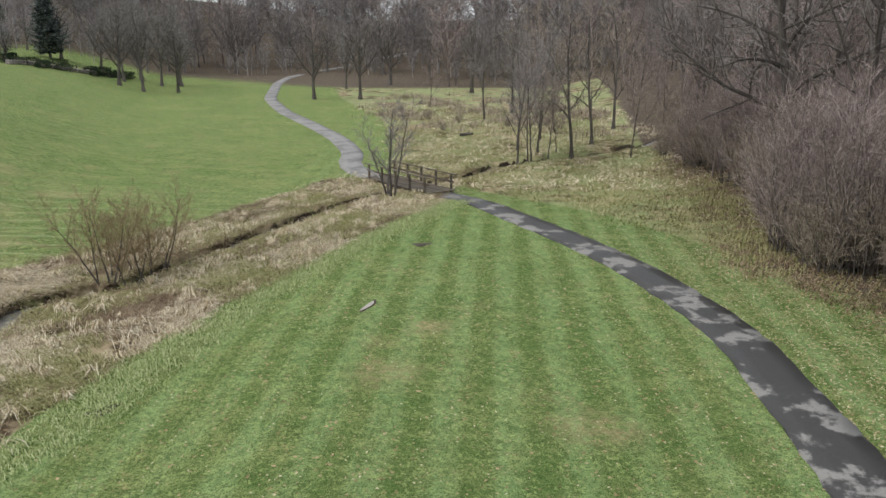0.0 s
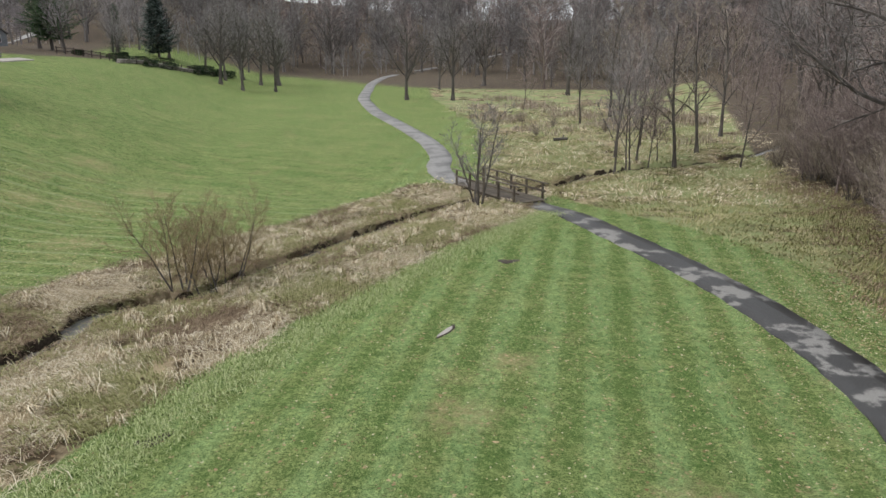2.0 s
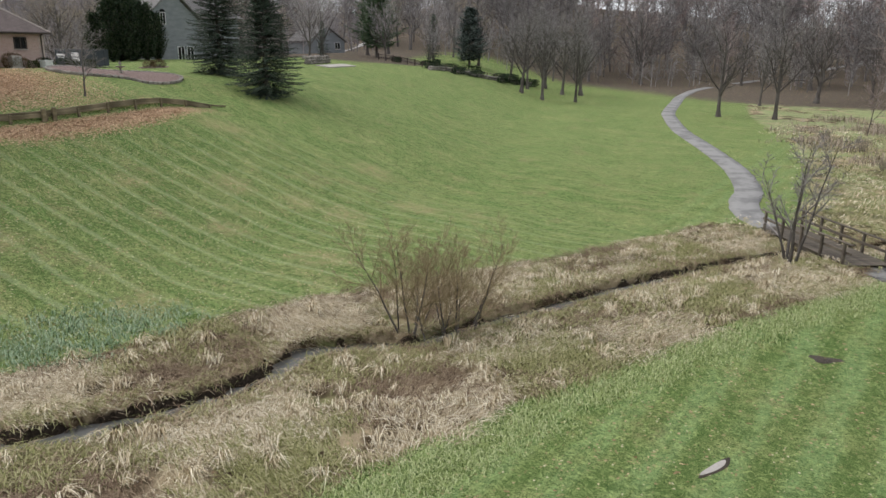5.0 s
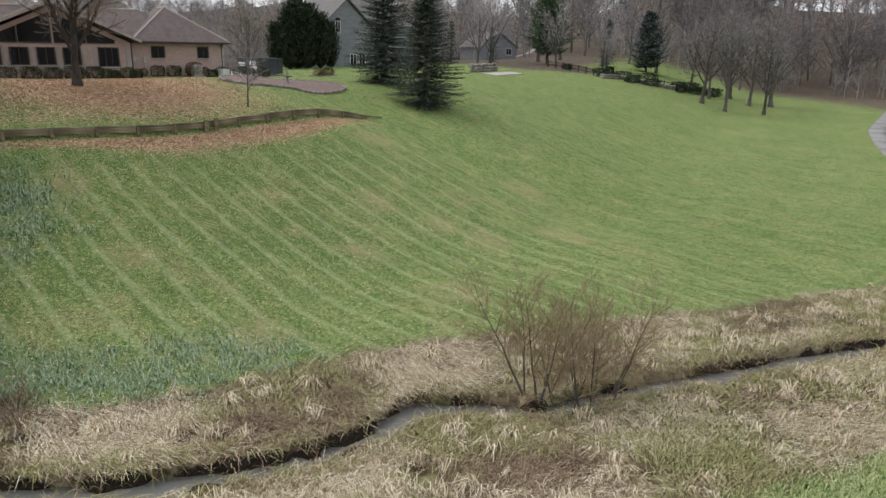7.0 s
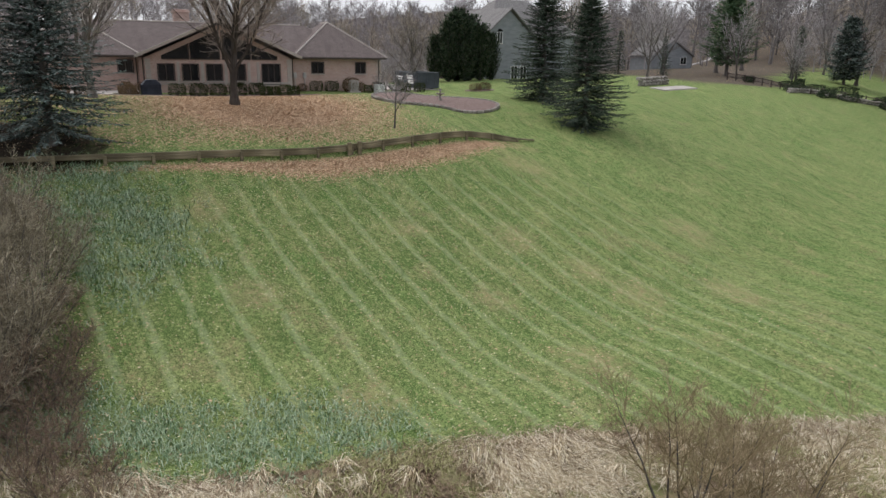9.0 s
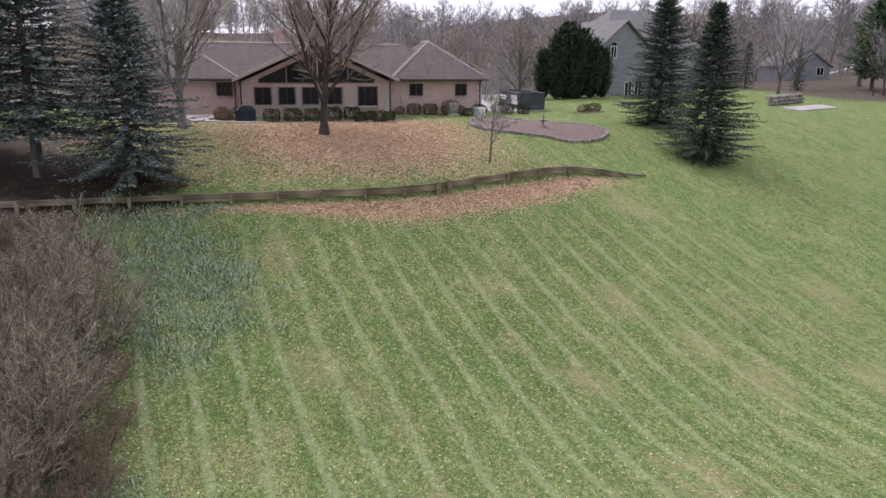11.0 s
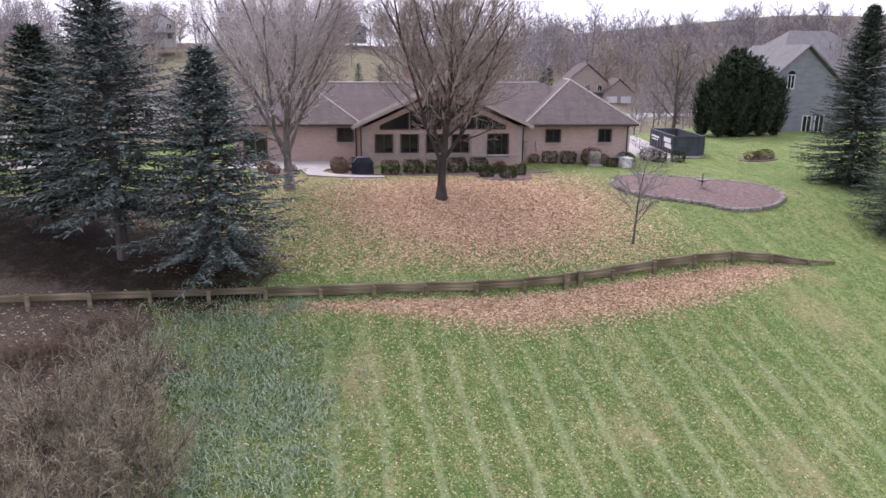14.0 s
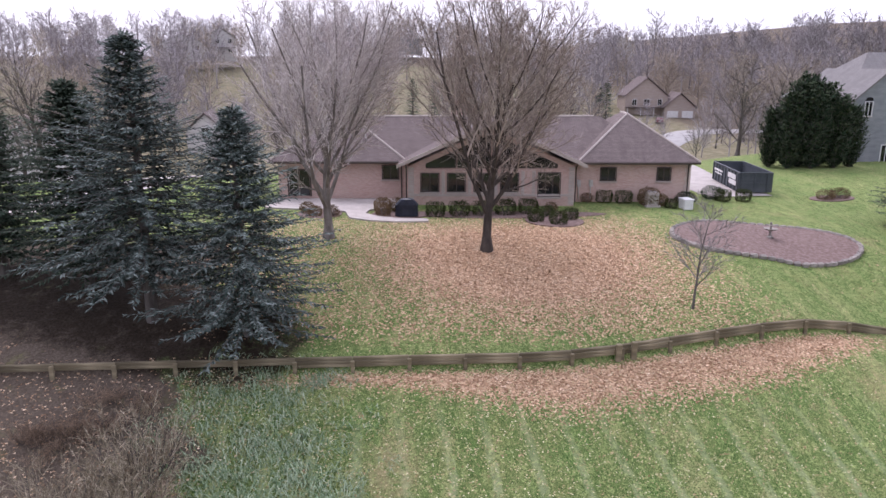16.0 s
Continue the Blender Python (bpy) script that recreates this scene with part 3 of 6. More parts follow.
gx, gy = spaced(-48, 8, 0.22, -1800, 1800, 1.12), spaced(8, 62, 0.22, -1500, 2000, 1.12)
GX, GY = np.meshgrid(gx, gy)
GZ = carved(GX, GY)
GD = from_line(CREEK, GX, GY)
rough_ground = np.random.default_rng(3).normal(0, 1, GZ.shape)
MEADOW = meadow_mask(GX, GY)
GZ = GZ + 0.035 * rough_ground * MEADOW * smooth(0.7, 1.4, GD)
idx = np.arange(GX.size).reshape(GX.shape)
quads = np.stack([idx[:-1, :-1], idx[:-1, 1:], idx[1:, 1:], idx[1:, :-1]], -1).reshape(-1, 4)
ground_mesh = mesh_arrays("ground", np.stack([GX, GY, GZ], -1).reshape(-1, 3), quads, M["ground"])
ground_mesh.polygons.foreach_set("use_smooth", [True] * len(ground_mesh.polygons))
WEEDS = 0.4 * smooth(4.8, 0.3, np.hypot((GX + 40) * 0.55, GY - 19.4)) + 0.5 * smooth(4.4, 0.2, np.abs(GX - line_x(NORTH_EDGE, GY) + 1.5)) * smooth(25, 20, GY) * smooth(8, 15, GY)
HILL = np.clip(smooth(150, 200, GY) + smooth(95, 120, -GX) + smooth(100, 140, np.hypot(GX, GY - 30)) * smooth(40, 0, GY), 0, 1)
WORN = np.zeros_like(GX)
for px, py, r in ((-43, 46.5, 1.9), (-34.6, 39.3, 1.5), (-29.8, 34.6, 1.2), (-27.8, 42, 1.6), (-30.3, 41.2, 1.2), (-23.2, 34.7, 1.6), (-24.6, 25.5, 1.5), (-32.6, 24.2, 1.3), (-1.8, 20.3, 1.1), (4.2, 16.9, 1.2), (-9.3, 30.7, 1.6),
                  (-40, 24, 1.2), (-37, 34, 1.0), (-26, 47, 1.8), (-33, 52, 1.8), (-0.5, 24, 0.9)):
    WORN = np.maximum(WORN, 0.72 * smooth(2.1 * r, 0.0 * r, np.hypot((GX - px) * 0.8, GY - py)))
# cover_more red: creek mud, plus spruce shade and dark needle bed painted in
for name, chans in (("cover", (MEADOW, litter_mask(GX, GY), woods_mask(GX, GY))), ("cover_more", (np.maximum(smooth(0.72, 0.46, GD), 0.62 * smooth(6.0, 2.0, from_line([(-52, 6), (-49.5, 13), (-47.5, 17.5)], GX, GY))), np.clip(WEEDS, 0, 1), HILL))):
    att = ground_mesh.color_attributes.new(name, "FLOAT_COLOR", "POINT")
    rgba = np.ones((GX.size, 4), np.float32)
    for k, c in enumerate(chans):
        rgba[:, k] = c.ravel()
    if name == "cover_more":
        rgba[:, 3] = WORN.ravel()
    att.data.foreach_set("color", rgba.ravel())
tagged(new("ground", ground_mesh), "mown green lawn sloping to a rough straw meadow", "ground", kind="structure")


def ribbon(name, points, width, lift, material, label, category, step=0.5, base=land, uneven=0.0):
    """A paved strip draped on the land, with rounded-down edges."""
    mid, side = along(points, step)
    rng = np.random.default_rng(5)
    cols = []
    for k, dz in ((-0.5, -0.05), (-0.49, 0), (-0.17, 0.012), (0.17, 0.012), (0.49, 0), (0.5, -0.05)):
        jig = rng.normal(0, uneven, len(mid)) if abs(k) > 0.3 else 0.0
        p = mid + side * (width * k + jig)[:, None] if uneven and abs(k) > 0.3 else mid + side * width * k
        cols.append(np.column_stack([p, base(p[:, 0], p[:, 1]) + lift + dz]))
    v = np.stack(cols, 1)
    n, c = v.shape[:2]
    i = np.arange(n * c).reshape(n, c)
    q = np.stack([i[:-1, :-1], i[:-1, 1:], i[1:, 1:], i[1:, :-1]], -1).reshape(-1, 4)
    ob = new(name, mesh_arrays(name, v.reshape(-1, 3), q, material))
    return tagged(ob, label, category, kind="structure")


ribbon("path_near", PATH_LINE[:16], 1.95, 0.05, M["asphalt"], "patched grey asphalt footpath with damp dark stains", "path", uneven=0.03)
ribbon("path_far", PATH_LINE[16:], 2.1, 0.06, M["asphalt_dry"], "pale grey asphalt footpath winding along the lawn", "path", uneven=0.03)


def water_level(x, y):
    return land(x, y) - 0.46


ribbon("water", CREEK, 1.5, 0.0, M["water"], "shallow still stream water between muddy banks", "water", step=0.6, base=water_level)


# ---- trees and shrubs ----
class Twigs:
    """Collects tapering, crooked branches as thin tubes."""

    def __init__(self, seed):
        self.rng = random.Random(seed)
        self.verts, self.faces = [], []
        self.limb_verts, self.limb_faces = [], []

    split = 0.0

    def tube(self, pts, radii, sides):
        thick = self.split and radii[0] > self.split
        verts, faces = (self.limb_verts, self.limb_faces) if thick else (self.verts, self.faces)
        base = len(verts)
        for i, p in enumerate(pts):
            d = (pts[min(i + 1, len(pts) - 1)] - pts[max(i - 1, 0)]).normalized()
            a = d.orthogonal().normalized()
            b = d.cross(a)
            for k in range(sides):
                w = 2 * math.pi * k / sides
                verts.append(p + (a * math.cos(w) + b * math.sin(w)) * radii[i])
        for i in range(len(pts) - 1):
            for k in range(sides):
                q = (k + 1) % sides
                faces.append((base + i * sides + k, base + i * sides + q, base + (i + 1) * sides + q, base + (i + 1) * sides + k))

    def branch(self, start, way, length, r0, r1, crook=0.15, lift=0.0, n=4, sides=3):
        """Draws a crooked branch and returns its points and directions."""
        pts, d, p = [start.copy()], way.normalized(), start.copy()
        g = self.rng.gauss
        for i in range(n):
            d = (d + Vector((g(0, crook), g(0, crook), g(0, crook) + lift))).normalized()
            p = p + d * (length / n)
            pts.append(p.copy())
        self.tube(pts, [r0 + (r1 - r0) * i / n for i in range(n + 1)], sides)
        return pts

    def fork(self, pts, level, spec, length, radius):
        """Side branches from a drawn branch, down through the levels of spec: (count, from, angle, share, crook, lift)."""
        if level >= len(spec):
            return
        count, first, angle, share, crook, lift = spec[level]
        rng = self.rng
        n = len(pts) - 1
        turn = rng.uniform(0, 6.28)
        for j in range(count):
            f = first + (1 - first) * (j + rng.random()) / count
            i = min(int(f * n), n - 1)
            p = pts[i].lerp(pts[i + 1], f * n - i)
            axis = (pts[i + 1] - pts[i]).normalized()
            turn += 2.4 + rng.uniform(-0.5, 0.5)
            side = axis.orthogonal().normalized()
            side = Matrix.Rotation(turn, 3, axis) @ side
            a = radians(angle * rng.uniform(0.75, 1.25))
            way = axis * math.cos(a) + side * math.sin(a)
            long = length * share * rng.uniform(0.7, 1.2) * (1.15 - 0.55 * f)
            r = max(radius * (1 - 0.7 * f) * 0.55, self.thin)
            last = level == len(spec) - 1
            out = self.branch(p, way, long, r, self.thin * 0.6 if last else max(r * 0.35, self.thin), crook, lift, self.last_steps if last else 4, 3 if r < 0.03 else 5)
            self.fork(out, level + 1, spec, long, r)

    thin = 0.008
    last_steps = 2

    def mesh(self, name, material):
        me = mesh_from(name, self.verts, self.faces, material)
        self.verts, self.faces = [], []
        return me


def bare_tree(name, seed, height, girth, spec, label, category="tree", trunk_share=1.0, crook=0.05, twig="twig", thin=0.009, lean=(0, 0), group="", bark="bark", split=0.03):
    """A leafless tree: trunk and a crown of limbs and twigs, built at the origin and hidden from nothing; returns its top Empty."""
    t = Twigs(seed)
    t.thin = thin
    root = empty(name, pose(0, 0, 0), label, category, group)
    pts = t.branch(Vector((0, 0, -0.25)), Vector((lean[0], lean[1], 1)), height * trunk_share, girth, girth * 0.25, crook, 0.02, 9, 9)
    for i, v in enumerate(t.verts[:9]):
        t.verts[i] = Vector((v.x * 1.6, v.y * 1.6, v.z))
    child("trunk", t.mesh("trunk", M[bark]), root)
    t.split = split
    t.fork(pts, 0, spec, height, girth)
    if t.limb_verts:
        child("branchwork", mesh_from("branchwork", t.limb_verts, t.limb_faces, M[bark]), root)
    child("crown", t.mesh("crown", M[twig]), root)
    return root


def multi_stem(name, seed, stems, height, spread, girth, spec, label, category, twig="twig", thin=0.007, arch=0.0, group="", crook=0.08):
    """A shrub of many stems from one stool."""
    t = Twigs(seed)
    t.thin = thin
    rng = t.rng
    root = empty(name, pose(0, 0, 0), label, category, group)
    lines = []
    for k in range(stems):
        w = 2 * math.pi * k / stems + rng.uniform(-0.4, 0.4)
        out = spread * rng.uniform(0.15, 1.0) / height
        r = rng.random() ** 0.5 * spread * 0.25
        h = height * rng.uniform(0.7, 1.0)
        if stems < 9 and lines:
            child("stem", t.mesh("stem", M["bark"]), root)
        lines.append((t.branch(Vector((r * math.cos(w), r * math.sin(w), -0.1)), Vector((out * math.cos(w), out * math.sin(w), 1)), h, girth * rng.uniform(0.6, 1), thin, crook, -arch, 6, 5), h))
    if stems < 9:
        child("stem", t.mesh("stem", M["bark"]), root)
    else:
        tagged(child("stem_tangle", t.mesh("stem_tangle", M["bark"]), root), kind="stuff")
    for pts, h in lines:
        t.fork(pts, 0, spec, h, girth)
    child("crown", t.mesh("crown", M[twig]), root)
    return root


def shard(verts, faces, p, way, up, length, width):
    """A slim four-faced needle spray."""
    side = way.cross(up)
    side = side.normalized() if side.length > 1e-4 else Vector((1, 0, 0))
    nor = side.cross(way).normalized()
    b = len(verts)
    mid = p + way * length * 0.4
    verts += [p, mid + side * width, mid - side * width, mid + nor * width * 0.6, p + way * length]
    faces += [(b, b + 1, b + 3), (b, b + 3, b + 2), (b + 1, b + 4, b + 3), (b + 3, b + 4, b + 2)]


def conifer(name, seed, height, radius, label, needles="spruce", bare=0.08, droop=0.35, whorl=0.34, per=13, sprays=24, spray=(0.5, 0.08), full=0.82, category="tree", group=""):
    """A conifer: tapered trunk, whorled boughs, thousands of needle sprays; ragged outline."""
    rng = random.Random(seed)
    t = Twigs(seed)
    root = empty(name, pose(0, 0, 0), label, category, group)
    t.branch(Vector((0, 0, -0.3)), Vector((0, 0, 1)), height * 0.99 + 0.3, 0.02 * height + 0.05, 0.02, 0.006, 0, 8, 8)
    verts, faces = [], []
    z = height * bare
    while z < height * 0.985:
        f = (z - height * bare) / (height * (1 - bare))
        reach = radius * (1 - f) ** full * rng.uniform(0.85, 1.12) + 0.12
        if f < 0.15:
            reach *= 0.62 + 2.5 * f
        turn = rng.uniform(0, 6.28)
        count = max(5, int(per * (1 - 0.35 * f)))
        for k in range(count):
            w = turn + 2 * math.pi * k / count + rng.uniform(-0.25, 0.25)
            long = reach * rng.uniform(0.6, 1.15)
            out = Vector((math.cos(w), math.sin(w), 0))
            tilt = 0.35 * f - droop * (1 - f) * 0.5 + rng.uniform(-0.1, 0.1)
            p0 = Vector((0, 0, z + rng.uniform(-0.15, 0.15)))
            pts = []
            for j in range(5):
                s = j / 4
                pts.append(p0 + out * long * s + Vector((0, 0, long * (tilt * s - droop * 0.5 * s * s + 0.18 * s ** 3))))
            t.tube(pts, [0.022 * (1 - 0.8 * j / 4) + 0.004 for j in range(5)], 3)
            m = max(5, int(sprays * (0.35 + 0.65 * long / radius)))
            for j in range(m):
                s = 0.18 + 0.82 * (j + rng.random()) / m
                i = min(int(s * 4), 3)
                p = pts[i].lerp(pts[i + 1], s * 4 - i)
                d = (pts[i + 1] - pts[i]).normalized()
                side = Vector((-out.y, out.x, 0)) * rng.choice((-1, 1))
                way = (d * rng.uniform(0.3, 1.0) + side * rng.uniform(0.1, 1.0) + Vector((0, 0, rng.uniform(-0.55, 0.25)))).normalized()
                size = rng.uniform(0.7, 1.35) * (1.15 - 0.4 * s)
                shard(verts, faces, p, way, Vector((0, 0, 1)), spray[0] * size, spray[1] * size)
        z += whorl * rng.uniform(0.75, 1.2) * (1 - 0.35 * f)
    for k in range(8):
        shard(verts, faces, Vector((0, 0, height - 0.1 - 0.05 * k)), Vector((math.cos(k * 2.4) * 0.5, math.sin(k * 2.4) * 0.5, 1)).normalized(), Vector((1, 0, 0.1)), 0.4, 0.04)
    child("trunk", t.mesh("trunk", M["bark"]), root)
    child("crown", mesh_from("crown", verts, faces, M[needles]), root)
    return root


def leafy(name, seed, size, count, leaf, label, category="bush", leaves="box", flat=0.0, group="", upright=0.0, power=2.0):
    """A clipped or dense evergreen: a dark twiggy heart under a skin of small leaf sprays, with an uneven outline."""
    rng = random.Random(seed)
    root = empty(name, pose(0, 0, 0), label, category, group)
    sx, sy, sz = size
    t = Twigs(seed)
    for k in range(7):
        w = k * 2.4
        t.branch(Vector((0, 0, -0.05)), Vector((math.cos(w) * sx, math.sin(w) * sy, sz * 1.3)), sz * 0.8, 0.03, 0.01, 0.08, 0, 4, 4)
    child("trunk", t.mesh("trunk", M["bark"]), root)
    verts, faces = [], []
    for k in range(count):
        u, w = rng.uniform(-0.95, 1), rng.uniform(0, 6.2832)
        c = math.sqrt(1 - u * u)
        d = Vector((c * math.cos(w), c * math.sin(w), u))
        bulge = (abs(d.x) ** power + abs(d.y) ** power + abs(d.z) ** power) ** (-1 / power)
        lump = 1 + 0.10 * noise.noise(d * 2.3 + Vector((seed, 0, 0))) + 0.06 * noise.noise(d * 6 + Vector((0, seed, 0)))
        depth = 1 - 0.35 * rng.random() ** 2.2
        p = Vector((d.x * sx * bulge, d.y * sy * bulge, sz / 2 * (1 + d.z * bulge))) * lump * depth
        p.z = max(p.z, 0.02)
        way = (d + Vector((rng.gauss(0, 0.5), rng.gauss(0, 0.5), rng.gauss(0, 0.5) + upright))).normalized()
        s = leaf * rng.uniform(0.7, 1.4)
        shard(verts, faces, p, way, Vector((rng.random(), rng.random(), 1)), s, s * 0.32)
    child("foliage", mesh_from("foliage", verts, faces, M[leaves]), root)
    return root


def place(ob, x, y, turn=0.0, size=1.0, sink=0.0, z=None):
    ob.matrix_basis = pose(x, y, (z_at(x, y) if z is None else z) - sink, 0, 0, turn) @ Matrix.Diagonal((size, size, size, 1))
    return ob


def repeat(ob, x, y, turn=0.0, size=1.0, sink=0.0, z=None):
    made = copy_thing(ob, pose(0, 0, 0))
    return place(made, x, y, turn, size, sink, z)


# the two tall maples by the house and the young tree by the wall
VASE = [(20, 0.17, 40, 0.60, 0.07, 0.12), (12, 0.12, 34, 0.44, 0.09, 0.10), (9, 0.1, 36, 0.44, 0.11, 0.06), (7, 0.1, 38, 0.55, 0.12, 0.04)]
FINE_VASE = [(14, 0.2, 34, 0.6, 0.06, 0.08), (9, 0.12, 34, 0.48, 0.08, 0.05), (6, 0.1, 36, 0.5, 0.1, 0.03)]
place(bare_tree("maple_tree", 11, 15.4, 0.27, VASE, "grey leafless maple with a vase-shaped crown beside the patio", twig="maple_twig", trunk_share=0.6, thin=0.010, bark="bark_grey", split=0.045), -57.8, 21.4)
place(bare_tree("maple_tree", 12, 16.0, 0.28, VASE, "leafless maple with dark trunk standing in its fallen orange leaves", twig="maple_brown", trunk_share=0.6, thin=0.010, bark="bark_dark", split=0.055), -55.9, 30.35)
place(bare_tree("young_tree", 13, 4.8, 0.07, [(18, 0.25, 50, 0.46, 0.06, 0.05), (9, 0.15, 36, 0.45, 0.08, 0.04), (6, 0.12, 36, 0.5, 0.1, 0.02)],
                "young bare tree near the timber retaining wall", twig="twig", thin=0.008), -48.8, 39.4)
# conifers of the gardens
FINE = dict(droop=0.34, per=15, sprays=56, spray=(0.32, 0.052), whorl=0.28)
BLUE = dict(needles="spruce_blue", **FINE)
place(conifer("spruce_tree", 21, 12.4, 5.5, "tall blue spruce with bare lower trunk", bare=0.2, full=0.9, **BLUE), -48.7, 13.9)
place(conifer("spruce_tree", 22, 9.8, 4.8, "blue-green spruce at the edge of the retaining wall", bare=0.10, **BLUE), -47.6, 18.2, 40)
place(conifer("spruce_tree", 23, 9.8, 4.6, "dark blue-green spruce behind its neighbour", bare=0.16, needles="spruce", **FINE), -51.8, 10.2, 80)
place(conifer("spruce_tree", 28, 9.5, 3.6, "dark spruce at the end of the row", bare=0.14, needles="spruce", **FINE), -53.5, 5.6, 20)
place(conifer("spruce_tree", 24, 11.6, 4.2, "dark green spruce on the lawn", bare=0.03, needles="spruce", **FINE), -50.6, 58.8)
place(conifer("spruce_tree", 25, 12.4, 4.3, "tall dark green spruce behind the other", bare=0.03, needles="spruce", **FINE), -59.4, 61.3, 120)
place(conifer("pine_tree", 26, 13.0, 5.2, "broad green pine in the neighbouring garden", needles="pine", bare=0.16, droop=0.05, per=12, whorl=0.5, sprays=26, spray=(0.8, 0.17), full=0.55), -84, 121)
place(conifer("pine_tree", 27, 11.5, 4.0, "blue-green spruce behind the terraced garden", needles="spruce_blue", bare=0.1, droop=0.1, per=12, whorl=0.45, sprays=24, spray=(0.75, 0.16), full=0.6), -78, 146)


# ---- walls and roofs ----
def unwrap(me):
    """UV in metres: along and up each face."""
    uv = me.uv_layers.new(name="metres")
    for p in me.polygons:
        nrm = p.normal
        t = Vector((0, 0, 1)).cross(nrm)
        t = t.normalized() if t.length > 0.2 else Vector((1, 0, 0))
        up = nrm.cross(t)
        for li in p.loop_indices:
            co = me.vertices[me.loops[li].vertex_index].co
            uv.data[li].uv = (co.dot(t), co.dot(up))
    return me


def clad(name, bm, material, parent, label=""):
    """A part whose material needs metres along and up its faces."""
    bmesh.ops.recalc_face_normals(bm, faces=bm.faces)
    ob = part(name, bm, material, parent, label)
    unwrap(ob.data)
    return ob


def hip_roof(x0, x1, y0, y1, z, rise, left=True, right=True, thick=0.18):
    """A hipped (or at an end gabled) roof over a rectangle that is longer in x, as a closed solid."""
    bm = bmesh.new()
    run = (y1 - y0) / 2
    ym = (y0 + y1) / 2
    a, b = x0 + (run if left else 0), x1 - (run if right else 0)
    low = [bm.verts.new(v) for v in ((x0, y0, z - thick), (x1, y0, z - thick), (x1, y1, z - thick), (x0, y1, z - thick))]
    top = [bm.verts.new(v) for v in ((x0, y0, z), (x1, y0, z), (x1, y1, z), (x0, y1, z))]
    r0, r1 = bm.verts.new((a, ym, z + rise)), bm.verts.new((b, ym, z + rise))
    bm.faces.new(low[::-1])
    for k in range(4):
        q = (k + 1) % 4
        bm.faces.new((low[k], low[q], top[q], top[k]))
    bm.faces.new((top[0], top[1], r1, r0))
    bm.faces.new((top[2], top[3], r0, r1))
    bm.faces.new((top[3], top[0], r0))
    bm.faces.new((top[1], top[2], r1))
    return bm


def gable_roof(x0, x1, y0, y1, z, rise, thick=0.2):
    """A pitched roof with its ridge along y, gables at both ends; two slabs."""
    bm = bmesh.new()
    xm = (x0 + x1) / 2
    for xa, xb in ((x0, xm), (x1, xm)):
        v = [bm.verts.new(p) for p in ((xa, y0, z), (xa, y1, z), (xb, y1, z + rise), (xb, y0, z + rise),
                                       (xa, y0, z - thick), (xa, y1, z - thick), (xb, y1, z + rise - thick), (xb, y0, z + rise - thick))]
        for f in ((0, 1, 2, 3), (4, 5, 6, 7), (0, 1, 5, 4), (1, 2, 6, 5), (2, 3, 7, 6), (3, 0, 4, 7)):
            bm.faces.new([v[i] for i in f])
    return bm


def window(parent, x0, x1, y, z0, z1, mullions=1, frame_mat="brown_trim", depth=0.08, bars=0):
    """A window set in a front that faces +y: frame, sill, panes between mullions."""
    w = child("window", None, parent)
    w.empty_display_size = 0.2
    f = 0.07
    part("frame", boxes((x0, x1, y - 0.05, y + depth, z0, z0 + f), (x0, x1, y - 0.05, y + depth, z1 - f, z1), (x0, x0 + f, y - 0.05, y + depth, z0 + f, z1 - f),
                        (x1 - f, x1, y - 0.05, y + depth, z0 + f, z1 - f)), M[frame_mat], w)
    part("sill", boxes((x0 - 0.06, x1 + 0.06, y - 0.02, y + depth + 0.06, z0 - 0.09, z0 - 0.004), bevel=0.01), M["trim"], w)
    n = mullions + 1
    step = (x1 - x0 - 2 * f) / n
    for k in range(n):
        a = x0 + f + k * step
        part("pane", boxes((a + 0.02, a + step - 0.02, y + 0.004, y + 0.02, z0 + f, z1 - f)), M["glass"], w)
        if k:
            part("mullion", boxes((a - 0.03, a + 0.03, y - 0.03, y + depth - 0.01, z0 + f, z1 - f)), M[frame_mat], w)
    return w


def wall_prism(outline, y0, y1):
    """A wall of the given x-z outline, between two y planes."""
    bm = bmesh.new()
    a = [bm.verts.new((x, y0, z)) for x, z in outline]
    b = [bm.verts.new((x, y1, z)) for x, z in outline]
    bm.faces.new(a)
    bm.faces.new(b[::-1])
    for k in range(len(a)):
        q = (k + 1) % len(a)
        bm.faces.new((a[k], a[q], b[q], b[k]))
    return bm


